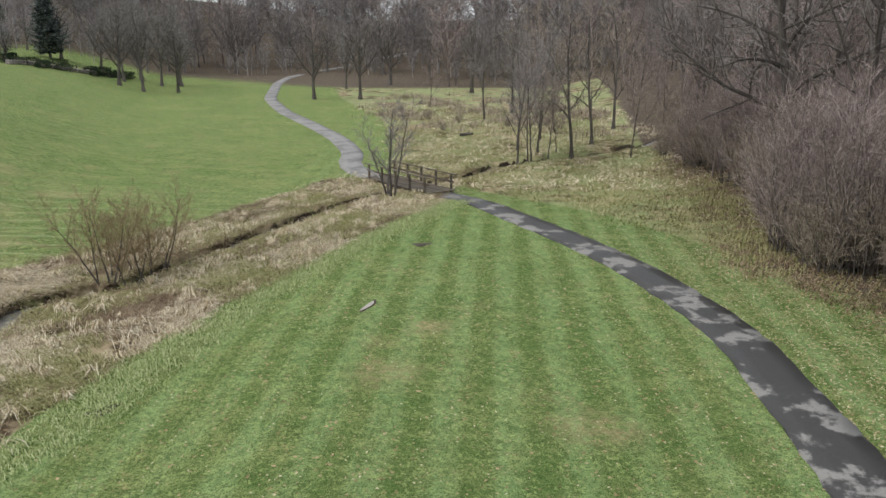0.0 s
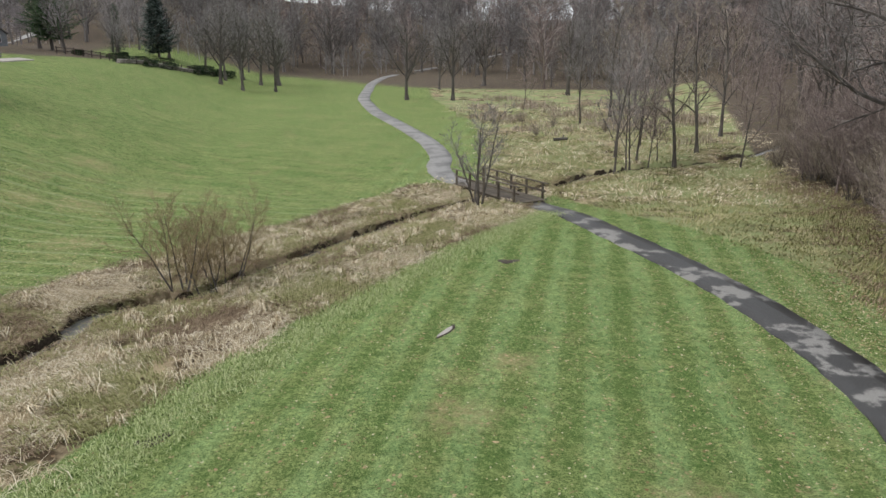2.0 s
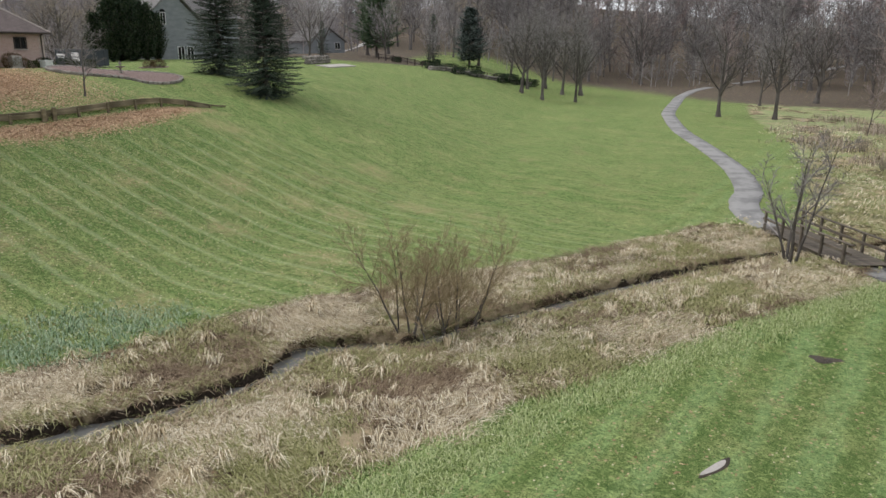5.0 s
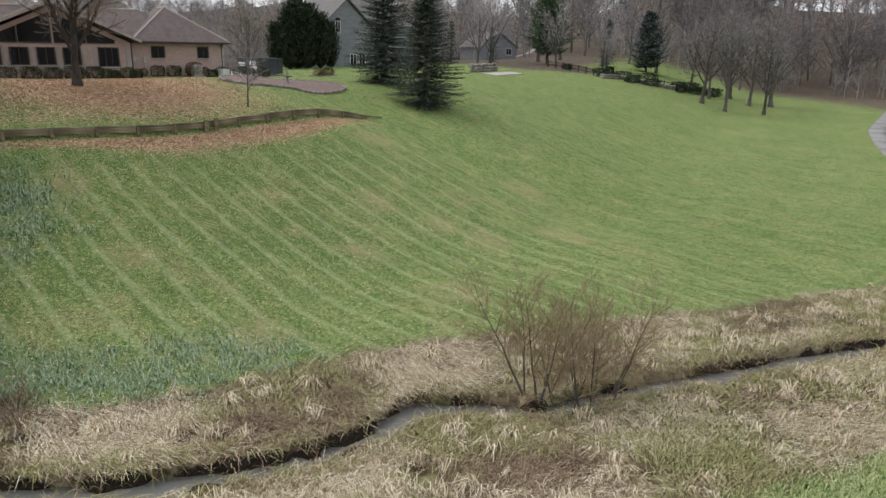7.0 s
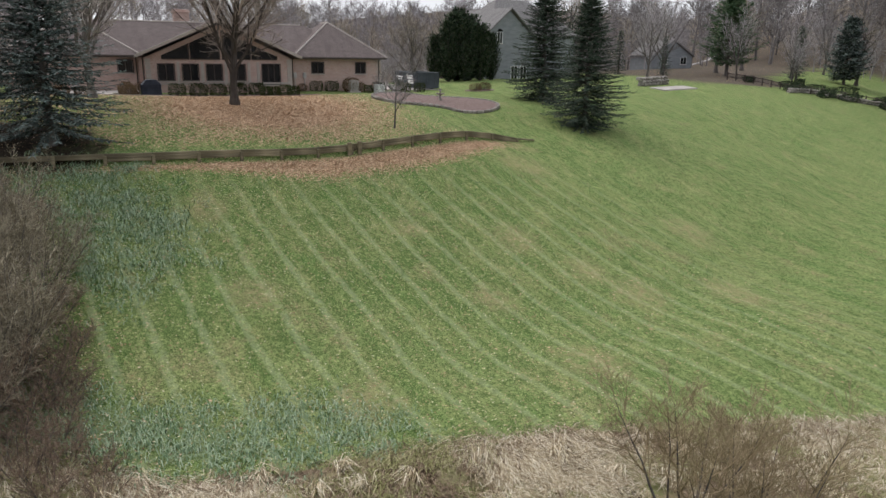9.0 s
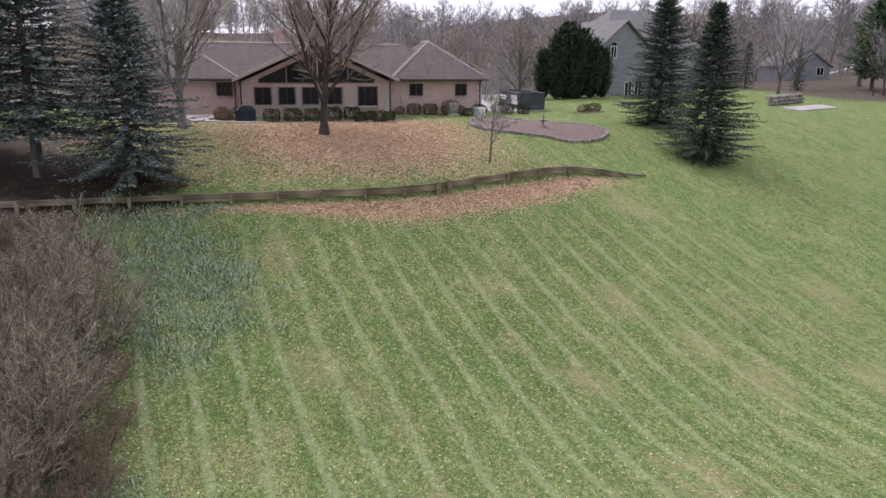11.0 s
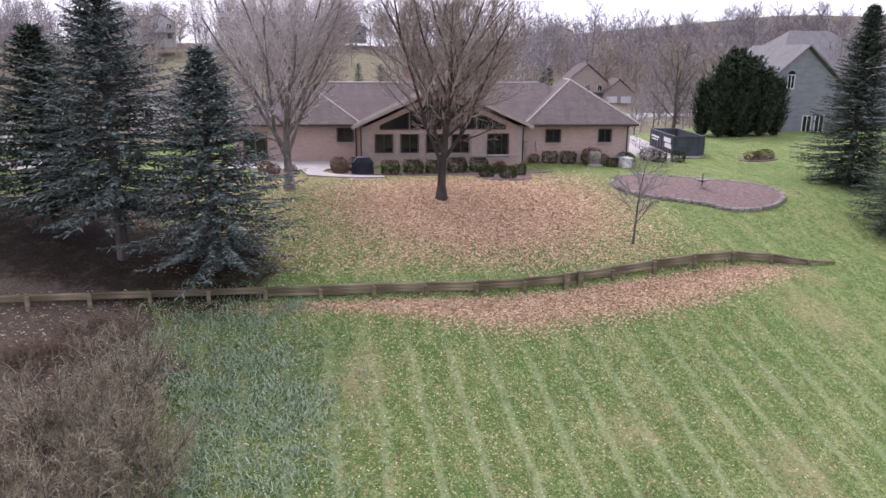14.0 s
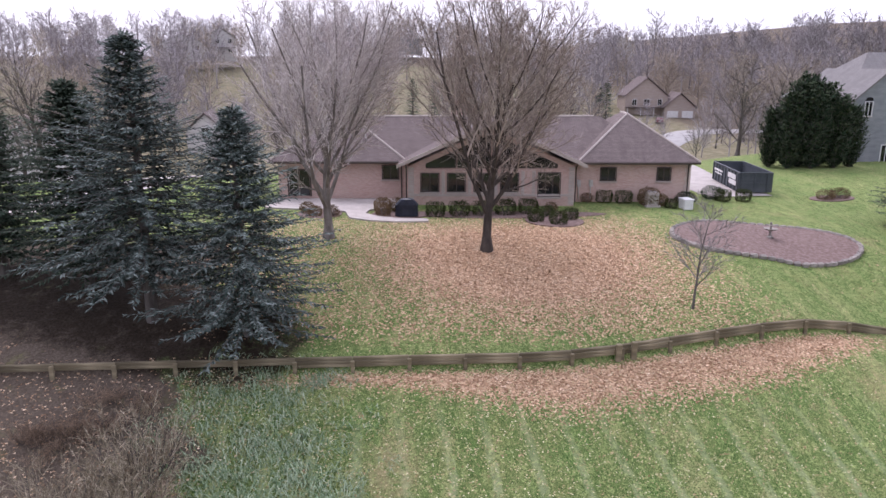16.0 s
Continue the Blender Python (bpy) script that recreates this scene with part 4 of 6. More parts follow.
def brick_house():
    """Single-storey brick house: two hipped wings and a projecting glazed gable. Its own x runs along the front, y out of it."""
    base = 9.0
    root = empty("brick_house", pose(-67.8, 48.6, base, 0, 0, -97), "long single-storey pink brick house with brown hipped roofs and glazed gable", "house")
    e = 2.62
    clad("wall", boxes((0.7, 9.0, -10.2, 0, -0.6, e)), M["brick"], root)
    clad("wall", boxes((9.0, 22.2, -10.2, -0.02, -0.6, e)), M["brick"], root)
    clad("wall", boxes((22.2, 31.8, -10.2, -0.5, -0.6, e)), M["brick"], root)
    clad("gable_front", wall_prism([(9.6, -0.6), (21.8, -0.6), (21.8, e), (15.7, e + 2.75), (9.6, e)], 0.0, 1.5), M["brick"], root)
    clad("roof", hip_roof(1.4, 31.2, -10.8, -0.5, e + 0.16, 2.95), M["shingle"], root, "brown weathered shingle roof")
    clad("roof", gable_roof(8.9, 22.5, -5.6, 2.25, e + 0.2, 3.05), M["shingle"], root)
    for xa, xb, ya in ((0.15, 9.25, 0.55), (21.9, 32.4, 0.1)):
        bm = hip_roof(-ya, 10.8, xa, xb, e + 0.18, 3.25, left=True, right=True)
        for v in bm.verts:
            v.co = Vector((v.co.y, -v.co.x, v.co.z))
        clad("roof", bm, M["shingle"], root)

    # ridge caps, barge boards and gutters
    cap = bmesh.new()
    rod(cap, (7.0, -5.65, e + 3.13), (26.0, -5.65, e + 3.13), 0.08, sides=6)
    for xa, xb, ya in ((0.15, 9.25, 0.55), (21.9, 32.4, 0.1)):
        xm, ym = (xa + xb) / 2, ya - (xb - xa) / 2
        for x in (xa, xb):
            rod(cap, (x, ya, e + 0.19), (xm, ym, e + 3.44), 0.08, sides=6)
        rod(cap, (xm, ym, e + 3.44), (xm, -10.8 + (xb - xa) / 2, e + 3.44), 0.08, sides=6)
    part("ridge_cap", cap, M["trim"], root, "pale ridge capping")
    for xa, xb in ((8.82, 15.7), (22.58, 15.7)):
        bm = bmesh.new()
        za, zb = e + 0.22, e + 3.27
        v = [bm.verts.new(p) for p in ((xa, 2.26, za), (xb, 2.26, zb), (xb, 2.26, zb - 0.26), (xa, 2.26, za - 0.26), (xa, 2.34, za), (xb, 2.34, zb), (xb, 2.34, zb - 0.26), (xa, 2.34, za - 0.26))]
        for f in ((0, 1, 2, 3), (4, 5, 6, 7), (0, 1, 5, 4), (1, 2, 6, 5), (2, 3, 7, 6), (3, 0, 4, 7)):
            bm.faces.new([v[i] for i in f])
        bmesh.ops.recalc_face_normals(bm, faces=bm.faces)
        part("barge_board", bm, M["trim"], root)
    for xa, xb, y in ((0.15, 8.8, 0.56), (22.6, 32.4, 0.11)):
        part("gutter", boxes((xa, xb, y, y + 0.11, e + 0.02, e + 0.16), bevel=0.02), M["brown_trim"], root, "brown gutter")
    for x, y in ((0.85, 0.05), (9.45, 1.1), (21.95, 1.1), (22.4, -0.4)):
        bm = rod(bmesh.new(), (x, y + 0.06, -0.1), (x, y + 0.06, e - 0.1), 0.05, sides=8)
        part("downspout", rod(bm, (x, y + 0.06, e - 0.12), (x, y + 0.5, e + 0.06), 0.05, sides=8), M["brown_trim"], root)
    for k in range(9):
        part("quoin", boxes((0.62, 0.98 + 0.12 * (k % 2), 0.002, 0.04, -0.2 + 0.31 * k, 0.08 + 0.31 * k), bevel=0.012), M["brick"], root)
    for k in range(2):
        x = 9.62 if k == 0 else 21.4
        for j in range(9):
            part("quoin", boxes((x - 0.02, x + 0.4, 1.502, 1.55, -0.2 + 0.31 * j, 0.08 + 0.31 * j), bevel=0.012), M["trim"], root)
    # windows: wings, band in the gable, glazed gable above
    window(root, 6.2, 7.45, 0.0, 1.3, 2.36)
    window(root, 2.1, 3.2, 0.0, 1.3, 2.36)
    window(root, 22.6, 23.9, -0.5, 1.35, 2.45)
    for x in (19.5, 17.55, 15.6, 13.65):
        window(root, x, x + 1.4, 1.5, 0.72, 2.16)
    window(root, 10.6, 12.3, 1.5, 0.35, 2.2, mullions=2)
    part("sill_band", boxes((9.9, 21.4, 1.503, 1.58, 0.42, 0.58), bevel=0.01), M["trim"], root)
    for x in (19.25, 17.3, 15.35, 13.4, 12.6):
        part("pilaster", boxes((x - 0.13, x + 0.1, 1.503, 1.56, 0.6, 2.3), bevel=0.01), M["trim"], root)
    for xa, xb in ((10.9, 13.1), (13.2, 15.6), (15.8, 18.2), (18.3, 20.5)):
        top = lambda x: e + 2.35 - abs(x - 15.7) * 0.45
        glazed = child("gable_window", None, root)
        part("pane", wall_prism([(xa, e - 0.05), (xb, e - 0.05), (xb, top(xb)), (xa, top(xa))], 1.504, 1.53), M["glass"], glazed)
        part("frame", boxes((xa - 0.05, xa + 0.05, 1.503, 1.58, e - 0.05, max(top(xa), e + 0.1)), (xa, xb, 1.503, 1.58, e - 0.13, e - 0.05)), M["brown_trim"], glazed)
    door = child("patio_door", None, root)
    part("frame", boxes((29.3, 29.42, -0.49, -0.4, 0.05, 2.15), (31.0, 31.12, -0.49, -0.4, 0.05, 2.15), (29.42, 31.0, -0.49, -0.4, 2.05, 2.15)), M["brown_trim"], door)
    for k in range(2):
        part("pane", boxes((29.45 + 0.79 * k, 30.19 + 0.79 * k, -0.48, -0.44, 0.1, 2.04)), M["glass"], door)
    part("vent_pipe", rod(bmesh.new(), (25.3, -2.4, e + 1.5), (25.3, -2.4, e + 2.25), 0.06), M["white"], root, "white roof vent pipe")
    clad("chimney", boxes((17.2, 18.6, -7.6, -6.6, e, e + 4.3), (17.1, 18.7, -7.7, -6.5, e + 4.0, e + 4.15), bevel=0.02), M["brick"], root, "brick chimney")
    for x in (9.0, 8.1):
        part("meter_box", boxes((x - 0.14, x + 0.14, 0.002, 0.14, 0.9, 1.4), (x - 0.03, x + 0.03, 0.002, 0.06, -0.1, 0.9), bevel=0.015), M["steel"], root)
    return root


brick_house()


# ---- timber retaining wall ----
def retaining_wall():
    root = empty("retaining_wall", pose(0, 0, 0), "low weathered timber retaining wall with leaning posts across the slope", "wall")
    plank = boxes((-0.08, 0.08, -1.195, 1.195, -0.068, 0.068), bevel=0.018)
    me = bpy.data.meshes.new("timber")
    plank.to_mesh(me)
    plank.free()
    me.materials.append(M["timber"])
    stub = boxes((-0.07, 0.07, -0.085, 0.085, -0.7, 0.38), bevel=0.02)
    post = bpy.data.meshes.new("post")
    stub.to_mesh(post)
    stub.free()
    post.materials.append(M["timber"])
    rng = random.Random(4)
    y = -6.0
    while y < 49.5:
        ya, yb = y, min(y + 2.4, 50.4)
        xa, xb = float(wall_x(ya)), float(wall_x(yb))
        mid = ((xa + xb) / 2, (ya + yb) / 2)
        tops = [float(land(float(wall_x(v)) - 0.75, v)) for v in (ya, yb)]
        fade = float(smooth(52.5, 46, mid[1]))
        rows = (3 if y > 19 else 2) if fade > 0.75 else 3 if fade > 0.45 else 1
        turn = -math.degrees(math.atan2(xb - xa, yb - ya))
        pitch = math.degrees(math.atan2(tops[1] - tops[0], yb - ya))
        for k in range(rows):
            z = sum(tops) / 2 - 0.03 - 0.138 * k
            child("timber", me, root, m=pose(mid[0] + rng.uniform(-0.02, 0.02) + 0.025 * k, mid[1], z, pitch + rng.uniform(-0.3, 0.3), 0, turn))
        if fade > 0.15:
            child("post", post, root, m=pose(xa + 0.19, ya, tops[0] - 0.40 + rng.uniform(-0.05, 0.06), 0, rng.uniform(-3, 6), turn))
        y += 2.4
    for dy in (34.6, 35.35):
        x = float(wall_x(dy)) + 0.24
        child("post", post, root, m=pose(x, dy, float(land(x - 1.0, dy)) - 0.22, 0, 4, -6) @ Matrix.Diagonal((1.5, 1.5, 1.1, 1)))


retaining_wall()


# ---- timber footbridge ----
def footbridge():
    a, b = Vector((-0.3, 50.9)), Vector((-5.0, 57.0))
    long = (b - a).length
    root = empty("footbridge", pose(a.x, a.y, -0.02, 0, 0, math.degrees(math.atan2(b.y - a.y, b.x - a.x))), "weathered timber footbridge with post-and-rail sides over the stream", "bridge")
    for y in (-1.0, 0, 1.0):
        part("beam", boxes((-0.4, long + 0.4, y - 0.1, y + 0.1, -0.36, -0.06), bevel=0.02), M["deck"], root)
    bm = boxes((-0.065, 0.065, -1.25, 1.25, -0.055, 0.0), bevel=0.012)
    plank = bpy.data.meshes.new("plank")
    bm.to_mesh(plank)
    bm.free()
    plank.materials.append(M["deck"])
    rng = random.Random(8)
    x = -0.3
    while x < long + 0.35:
        child("plank", plank, root, m=pose(x, rng.uniform(-0.02, 0.02), 0.05 + rng.uniform(-0.004, 0.004), 0, 0, rng.uniform(-0.4, 0.4)))
        x += 0.143
    for side in (-1.22, 1.22):
        for k in range(5):
            x = 0.1 + k * (long - 0.2) / 4
            part("post", boxes((x - 0.07, x + 0.07, side - 0.07, side + 0.07, -0.45, 1.12), bevel=0.015), M["deck"], root)
        inner = side - math.copysign(0.11, side)
        part("top_rail", boxes((-0.5, long + 0.5, side - 0.1, side + 0.1, 1.122, 1.17), bevel=0.01), M["deck"], root)
        for z in (0.55,):
            part("rail", boxes((-0.35, long + 0.35, inner - 0.035, inner + 0.035, z, z + 0.14), bevel=0.01), M["deck"], root)
    part("abutment", boxes((-0.9, -0.1, -1.3, 1.3, -1.0, -0.37)), M["stone"], root)
    part("abutment", boxes((long + 0.1, long + 0.9, -1.3, 1.3, -1.0, -0.37)), M["stone"], root)


footbridge()


# ---- skip on the drive ----
def dumpster():
    root = empty("dumpster", pose(-71.6, 54.0, 8.5, 0, 0, 79), "open dark grey steel roll-off dumpster with white lettering bars", "dumpster")
    # its own x runs along the short end that faces the garden, y runs back along the long side
    w, l, h = 2.6, 7.2, 1.7
    part("side", boxes((0, 0.07, 0, l, 0.18, h)), M["dumpster"], root)
    part("side", boxes((w - 0.07, w, 0, l, 0.18, h)), M["dumpster"], root)
    part("end", boxes((0.07, w - 0.07, 0, 0.07, 0.18, h)), M["dumpster"], root)
    part("end", boxes((0.07, w - 0.07, l - 0.07, l, 0.18, h)), M["dumpster"], root)
    part("floor_plate", boxes((0.07, w - 0.07, 0.07, l - 0.07, 0.18, 0.26)), M["dumpster"], root)
    for x in (-0.05, w - 0.07):
        part("top_rail", boxes((x, x + 0.12, -0.05, l + 0.05, h, h + 0.12), bevel=0.02), M["dumpster"], root)
    for y in (-0.05, l - 0.07):
        part("top_rail", boxes((0.07, w - 0.07, y, y + 0.12, h, h + 0.12), bevel=0.02), M["dumpster"], root)
    for k in range(9):
        y = 0.1 + k * (l - 0.3) / 8
        part("rib", boxes((-0.09, -0.001, y, y + 0.1, 0.2, h - 0.002), bevel=0.01), M["dumpster"], root)
        part("rib", boxes((w + 0.001, w + 0.09, y, y + 0.1, 0.2, h - 0.002), bevel=0.01), M["dumpster"], root)
    for k in range(3):
        part("rib", boxes((0.2 + 0.98 * k, 0.3 + 0.98 * k, -0.08, -0.001, 0.2, h - 0.002), bevel=0.01), M["dumpster"], root)
    part("hinge_bar", boxes((0.1, w - 0.1, -0.13, -0.081, 0.9, 0.98)), M["dumpster"], root)
    for y in (0.9, l - 1.2):
        part("skid", boxes((0.3, 0.5, y, y + 0.5, 0, 0.18)), M["rubber"], root)
        part("skid", boxes((w - 0.5, w - 0.3, y, y + 0.5, 0, 0.18)), M["rubber"], root)
    part("lettering_bar", boxes((-0.1, -0.092, 0.5, 2.4, 0.62, 1.0), (-0.1, -0.092, 0.7, 2.7, 1.08, 1.5)), M["white"], root, "white bars of worn lettering")
    part("lettering_bar", boxes((-0.1, -0.092, 4.2, 6.6, 1.15, 1.33), (-0.1, -0.092, 4.4, 6.3, 0.92, 1.04)), M["white"], root)


dumpster()


# ---- other houses ----
def plain_house(name, m, w, d, h, rise, wall, roof, label, windows=(), garage=False, porch=False):
    """A gabled house; its front faces +y. windows: (x, z, width, height)."""
    root = empty(name, m, label, "house")
    clad("wall", wall_prism([(0, -1.5), (w, -1.5), (w, h), (w / 2, h + rise), (0, h)], -d, 0), M[wall], root)
    clad("roof", gable_roof(-0.45, w + 0.45, -d - 0.4, 0.45, h + 0.02, rise * (w + 0.9) / w), M[roof], root)
    for x, z, ww, wh in windows:
        window(root, x, x + ww, 0.0, z, z + wh, 0 if ww < 0.9 else 1, "white")
    if garage:
        for k in range(2):
            x = 0.6 + k * (w / 2 - 0.2)
            part("garage_door", boxes(*[(x, x + w / 2 - 1.2, 0.004, 0.05, 0.02 + 0.53 * j, 0.52 + 0.53 * j) for j in range(4)], bevel=0.02), M["white"], root, "white panelled garage door")
    if porch:
        for k in range(4):
            part("porch_post", rod(bmesh.new(), (0.4 + k * (w - 0.8) / 3, 1.8, -0.5), (0.4 + k * (w - 0.8) / 3, 1.8, 2.6), 0.09), M["white"], root)
        part("porch_roof", boxes((0, w, 0.003, 2.2, 2.6, 2.8), bevel=0.03), M[roof], root)
    return root


# grey two-storey neighbour: end gable to the valley, taller block behind
neighbour = plain_house("grey_house", pose(-85.2, 80.4, 8.3, 0, 0, -88), 8.4, 9, 6.3, 3.4, "siding", "shingle_grey", "tall grey clapboard two-storey house with arched gable window",
                        [(5.4, 5.4, 0.9, 1.5), (1.0, 0.6, 1.2, 1.9), (2.6, 0.6, 1.2, 1.9)])
clad("wing_wall", boxes((-11.0, -0.005, -14, -3.2, -1.5, 6.8)), M["siding"], neighbour)
clad("wing_roof", hip_roof(-11.6, 6, -14.6, -2.6, 6.82, 5.0, left=True, right=True), M["shingle_grey"], neighbour)
part("arch", wall_prism([(5.4 + 0.45 + 0.45 * math.cos(k * math.pi / 8), 6.92 + 0.4 * math.sin(k * math.pi / 8)) for k in range(9)], 0.003, 0.05), M["glass"], neighbour)
part("corner_board", boxes((8.26, 8.42, -0.1, 0.03, -1.0, 6.2)), M["siding_light"], neighbour)
# dark house behind the pines, with its terrace
plain_house("stucco_house", pose(-108, 141, 7.5, 0, 0, -110), 9, 10, 5.0, 3.0, "siding", "shingle_grey", "grey two-storey house half hidden by pines", [(1.2, 3.3, 1.4, 1.5), (5.5, 3.3, 1.4, 1.5), (1.5, 0.5, 1.4, 1.6)])
plain_house("pale_house", pose(-84, 214, 8, 0, 0, -160), 12, 9, 5, 4, "siding_light", "shingle_grey", "pale house glimpsed behind bare trees", [(1.5, 3, 1.2, 1.5), (5, 3, 1.2, 1.5), (8.5, 3, 1.2, 1.5), (1.5, 0.4, 1.2, 1.5)])
# houses beyond, seen over the roof
plain_house("gabled_house", pose(-200, 104, 5.2, 0, 0, -100), 11, 12, 5.6, 4.5, "siding_tan", "shingle", "tan brick house with brown gables and double garage beyond the road", [(1.4, 3.2, 1.2, 1.6), (4.6, 3.2, 1.6, 1.6), (8, 3.2, 1.2, 1.6)], porch=True)
plain_house("gabled_house", pose(-196, 110, 5.0, 0, 0, -100), 8, 9, 3.0, 3.4, "siding_tan", "shingle", "low brown-roofed garage with pale doors", garage=True)
plain_house("hill_house", pose(-262, -16, 21.5, 0, 0, -82), 9, 10, 6.0, 2.6, "siding_light", "shingle_grey", "pale two-storey house with balcony on the wooded hill", [(1, 4, 1.4, 1.6), (5, 4, 1.4, 1.6), (1, 1, 1.4, 1.6), (5, 1, 1.4, 1.6)], porch=True)
plain_house("hill_house", pose(-258, -25, 21.3, 0, 0, -82), 13, 8, 4.2, 2.4, "siding_light", "shingle_grey", "long pale wing of the hill house", [(1.5, 2, 1.3, 1.5), (5, 2, 1.3, 1.5), (9, 2, 1.3, 1.5)])
plain_house("arch_house", pose(-150, -1, 4.0, 0, 0, -85), 6.5, 12, 3.4, 2.8, "siding_light", "shingle", "white-trimmed house with arched gable window behind the spruces", [(2.5, 1.8, 1.5, 2.2)])
plain_house("white_garage", pose(-112, -14, 5.5, 0, 0, -80), 11, 9, 3.6, 3.2, "white", "shingle", "white gabled garage behind the spruces", [(2, 1.0, 1.4, 1.2)])
plain_house("far_house", pose(-300, 48, 24, 0, 0, -90), 14, 8, 4.0, 2.2, "siding", "shingle_grey", "grey house on the ridge", [(2, 1, 1.4, 1.5), (6, 1, 1.4, 1.5), (10, 1, 1.4, 1.5)])
plain_house("far_house", pose(-290, 128, 22, 0, 0, -90), 12, 8, 5.0, 2.4, "siding_light", "shingle_grey", "pale house on the ridge among trees", [(2, 3, 1.4, 1.5), (7, 3, 1.4, 1.5)])

# ---- paving about the houses ----
def slab(name, outline, lift, material, label, category="pavement", kind="structure", base=None, thick=0.12, domed=True):
    """A thin paved area of the given plan outline, following the land."""
    bm = bmesh.new()
    height = lambda x, y: (float(land(x, y)) if base is None else base) + lift
    cx, cy = sum(p[0] for p in outline) / len(outline), sum(p[1] for p in outline) / len(outline)
    rings = [[bm.verts.new((cx + (x - cx) * k, cy + (y - cy) * k, height(cx + (x - cx) * k, cy + (y - cy) * k))) for x, y in outline] for k in ((1.0, 0.75, 0.5, 0.25) if domed else (1.0,))]
    low = [bm.verts.new((v.co.x, v.co.y, v.co.z - thick)) for v in rings[0]]
    bm.faces.new(rings[-1])
    for outer, inner in [(low, rings[0])] + list(zip(rings, rings[1:])):
        for k in range(len(outline)):
            q = (k + 1) % len(outline)
            bm.faces.new((outer[k], outer[q], inner[q], inner[k]))
    bmesh.ops.triangulate(bm, faces=[f for f in bm.faces if len(f.verts) > 4])
    bmesh.ops.recalc_face_normals(bm, faces=bm.faces)
    me = bpy.data.meshes.new(name)
    bm.to_mesh(me)
    bm.free()
    me.materials.append(M[material])
    return tagged(new(name, me), label, category, kind=kind)


def oval(cx, cy, rx, ry, n=36, turn=0.0, wobble=0.0):
    c, s = math.cos(radians(turn)), math.sin(radians(turn))
    out = []
    for k in range(n):
        w = 2 * math.pi * k / n
        g = 1 + wobble * math.sin(3 * w + 1)
        x, y = rx * g * math.cos(w), ry * g * math.sin(w)
        out.append((cx + c * x - s * y, cy + s * x + c * y))
    return out


ribbon("road_far", [(-120, 60), (-140, 74), (-160, 88), (-172, 100), (-168, 118), (-150, 150), (-140, 200)], 8, 0.12, M["road"], "pale concrete cul-de-sac road beyond the house", "road", step=3)
ribbon("drive", [(-70.4, 53.6), (-77, 53.6), (-84, 54.6), (-95, 57), (-120, 62)], 5.4, 0.06, M["concrete"], "pale concrete driveway beside the house", "driveway", step=2)
ribbon("drive_south", [(-62, -6), (-75, 2), (-95, 8), (-125, 14)], 4.5, 0.10, M["concrete"], "pale driveway behind the spruces", "driveway", step=2)

# ---- garden about the brick house ----
slab("patio", [(-72.1, 16.8), (-70.9, 26.3), (-67.7, 26.0), (-66.9, 23.9), (-65.8, 23.6), (-64.6, 24.4), (-63.9, 25.8), (-63.9, 27.7), (-62.8, 27.7), (-62.4, 25.6), (-62.8, 23.9), (-64.0, 22.5),
               (-66.4, 22.2), (-67.3, 20.4), (-67.6, 18.5), (-68.4, 16.4)], 0.10, "concrete", "pale concrete patio with a curved walk", "patio", domed=False, thick=0.3)
slab("urn_bed", oval(-65.7, 20.5, 1.5, 1.5, wobble=0.06), 0.05, "gravel", "mulched bed with an urn beside the patio", "bed")
slab("planting_bed", oval(-65.2, 33.0, 1.1, 7.6, wobble=0.05, turn=-5), 0.05, "gravel", "mulched planting bed along the brick wall", "bed")
slab("shrub_island", oval(-62.5, 36.1, 2.4, 1.9), 0.06, "gravel", "round mulched island with four clipped shrubs", "bed")
slab("grill_bed", oval(-65.5, 25.9, 1.3, 1.9), 0.06, "gravel", "mulched bed inside the walk's curve", "bed")


def round_bed():
    """Oval bed of mulch inside a ring of rough stones."""
    cx, cy, rx, ry = -57.2, 48.0, 3.4, 5.9
    slab("mulch_bed", oval(cx, cy, rx, ry, 48), 0.14, "gravel", "oval bed of reddish-brown mulch", "bed")
    ring = empty("stone_edging", pose(0, 0, 0), "ring of rough grey edging stones round the oval bed", "edging")
    rng = random.Random(9)
    shapes = []
    for k in range(4):
        bm = boxes((-0.21, 0.21, -0.13, 0.13, -0.12, 0.13))
        bmesh.ops.bevel(bm, geom=list(bm.edges), offset=0.05, segments=1, affect="EDGES")
        for v in bm.verts:
            v.co += Vector((rng.gauss(0, 0.02), rng.gauss(0, 0.02), rng.gauss(0, 0.02)))
        me = bpy.data.meshes.new("stone")
        bm.to_mesh(me)
        bm.free()
        me.materials.append(M["stone"])
        shapes.append(me)
    for k in range(72):
        w = 2 * math.pi * k / 72
        x, y = cx + rx * math.cos(w), cy + ry * math.sin(w)
        turn = math.degrees(math.atan2(ry * math.cos(w), -rx * math.sin(w)))
        child("stone", rng.choice(shapes), ring, m=pose(x + rng.uniform(-0.04, 0.04), y, float(land(x, y)) + 0.09, rng.uniform(-6, 6), rng.uniform(-6, 6), turn + rng.uniform(-8, 8)))


round_bed()


def turned(profile, sides=16):
    """A turned body from (radius, height) pairs."""
    bm = bmesh.new()
    rings = []
    for r, z in profile:
        rings.append([bm.verts.new((r * math.cos(2 * math.pi * k / sides), r * math.sin(2 * math.pi * k / sides), z)) for k in range(sides)])
    for a, b in zip(rings, rings[1:]):
        for k in range(sides):
            q = (k + 1) % sides
            bm.faces.new((a[k], a[q], b[q], b[k]))
    bm.faces.new(rings[0][::-1])
    bm.faces.new(rings[-1])
    return bm


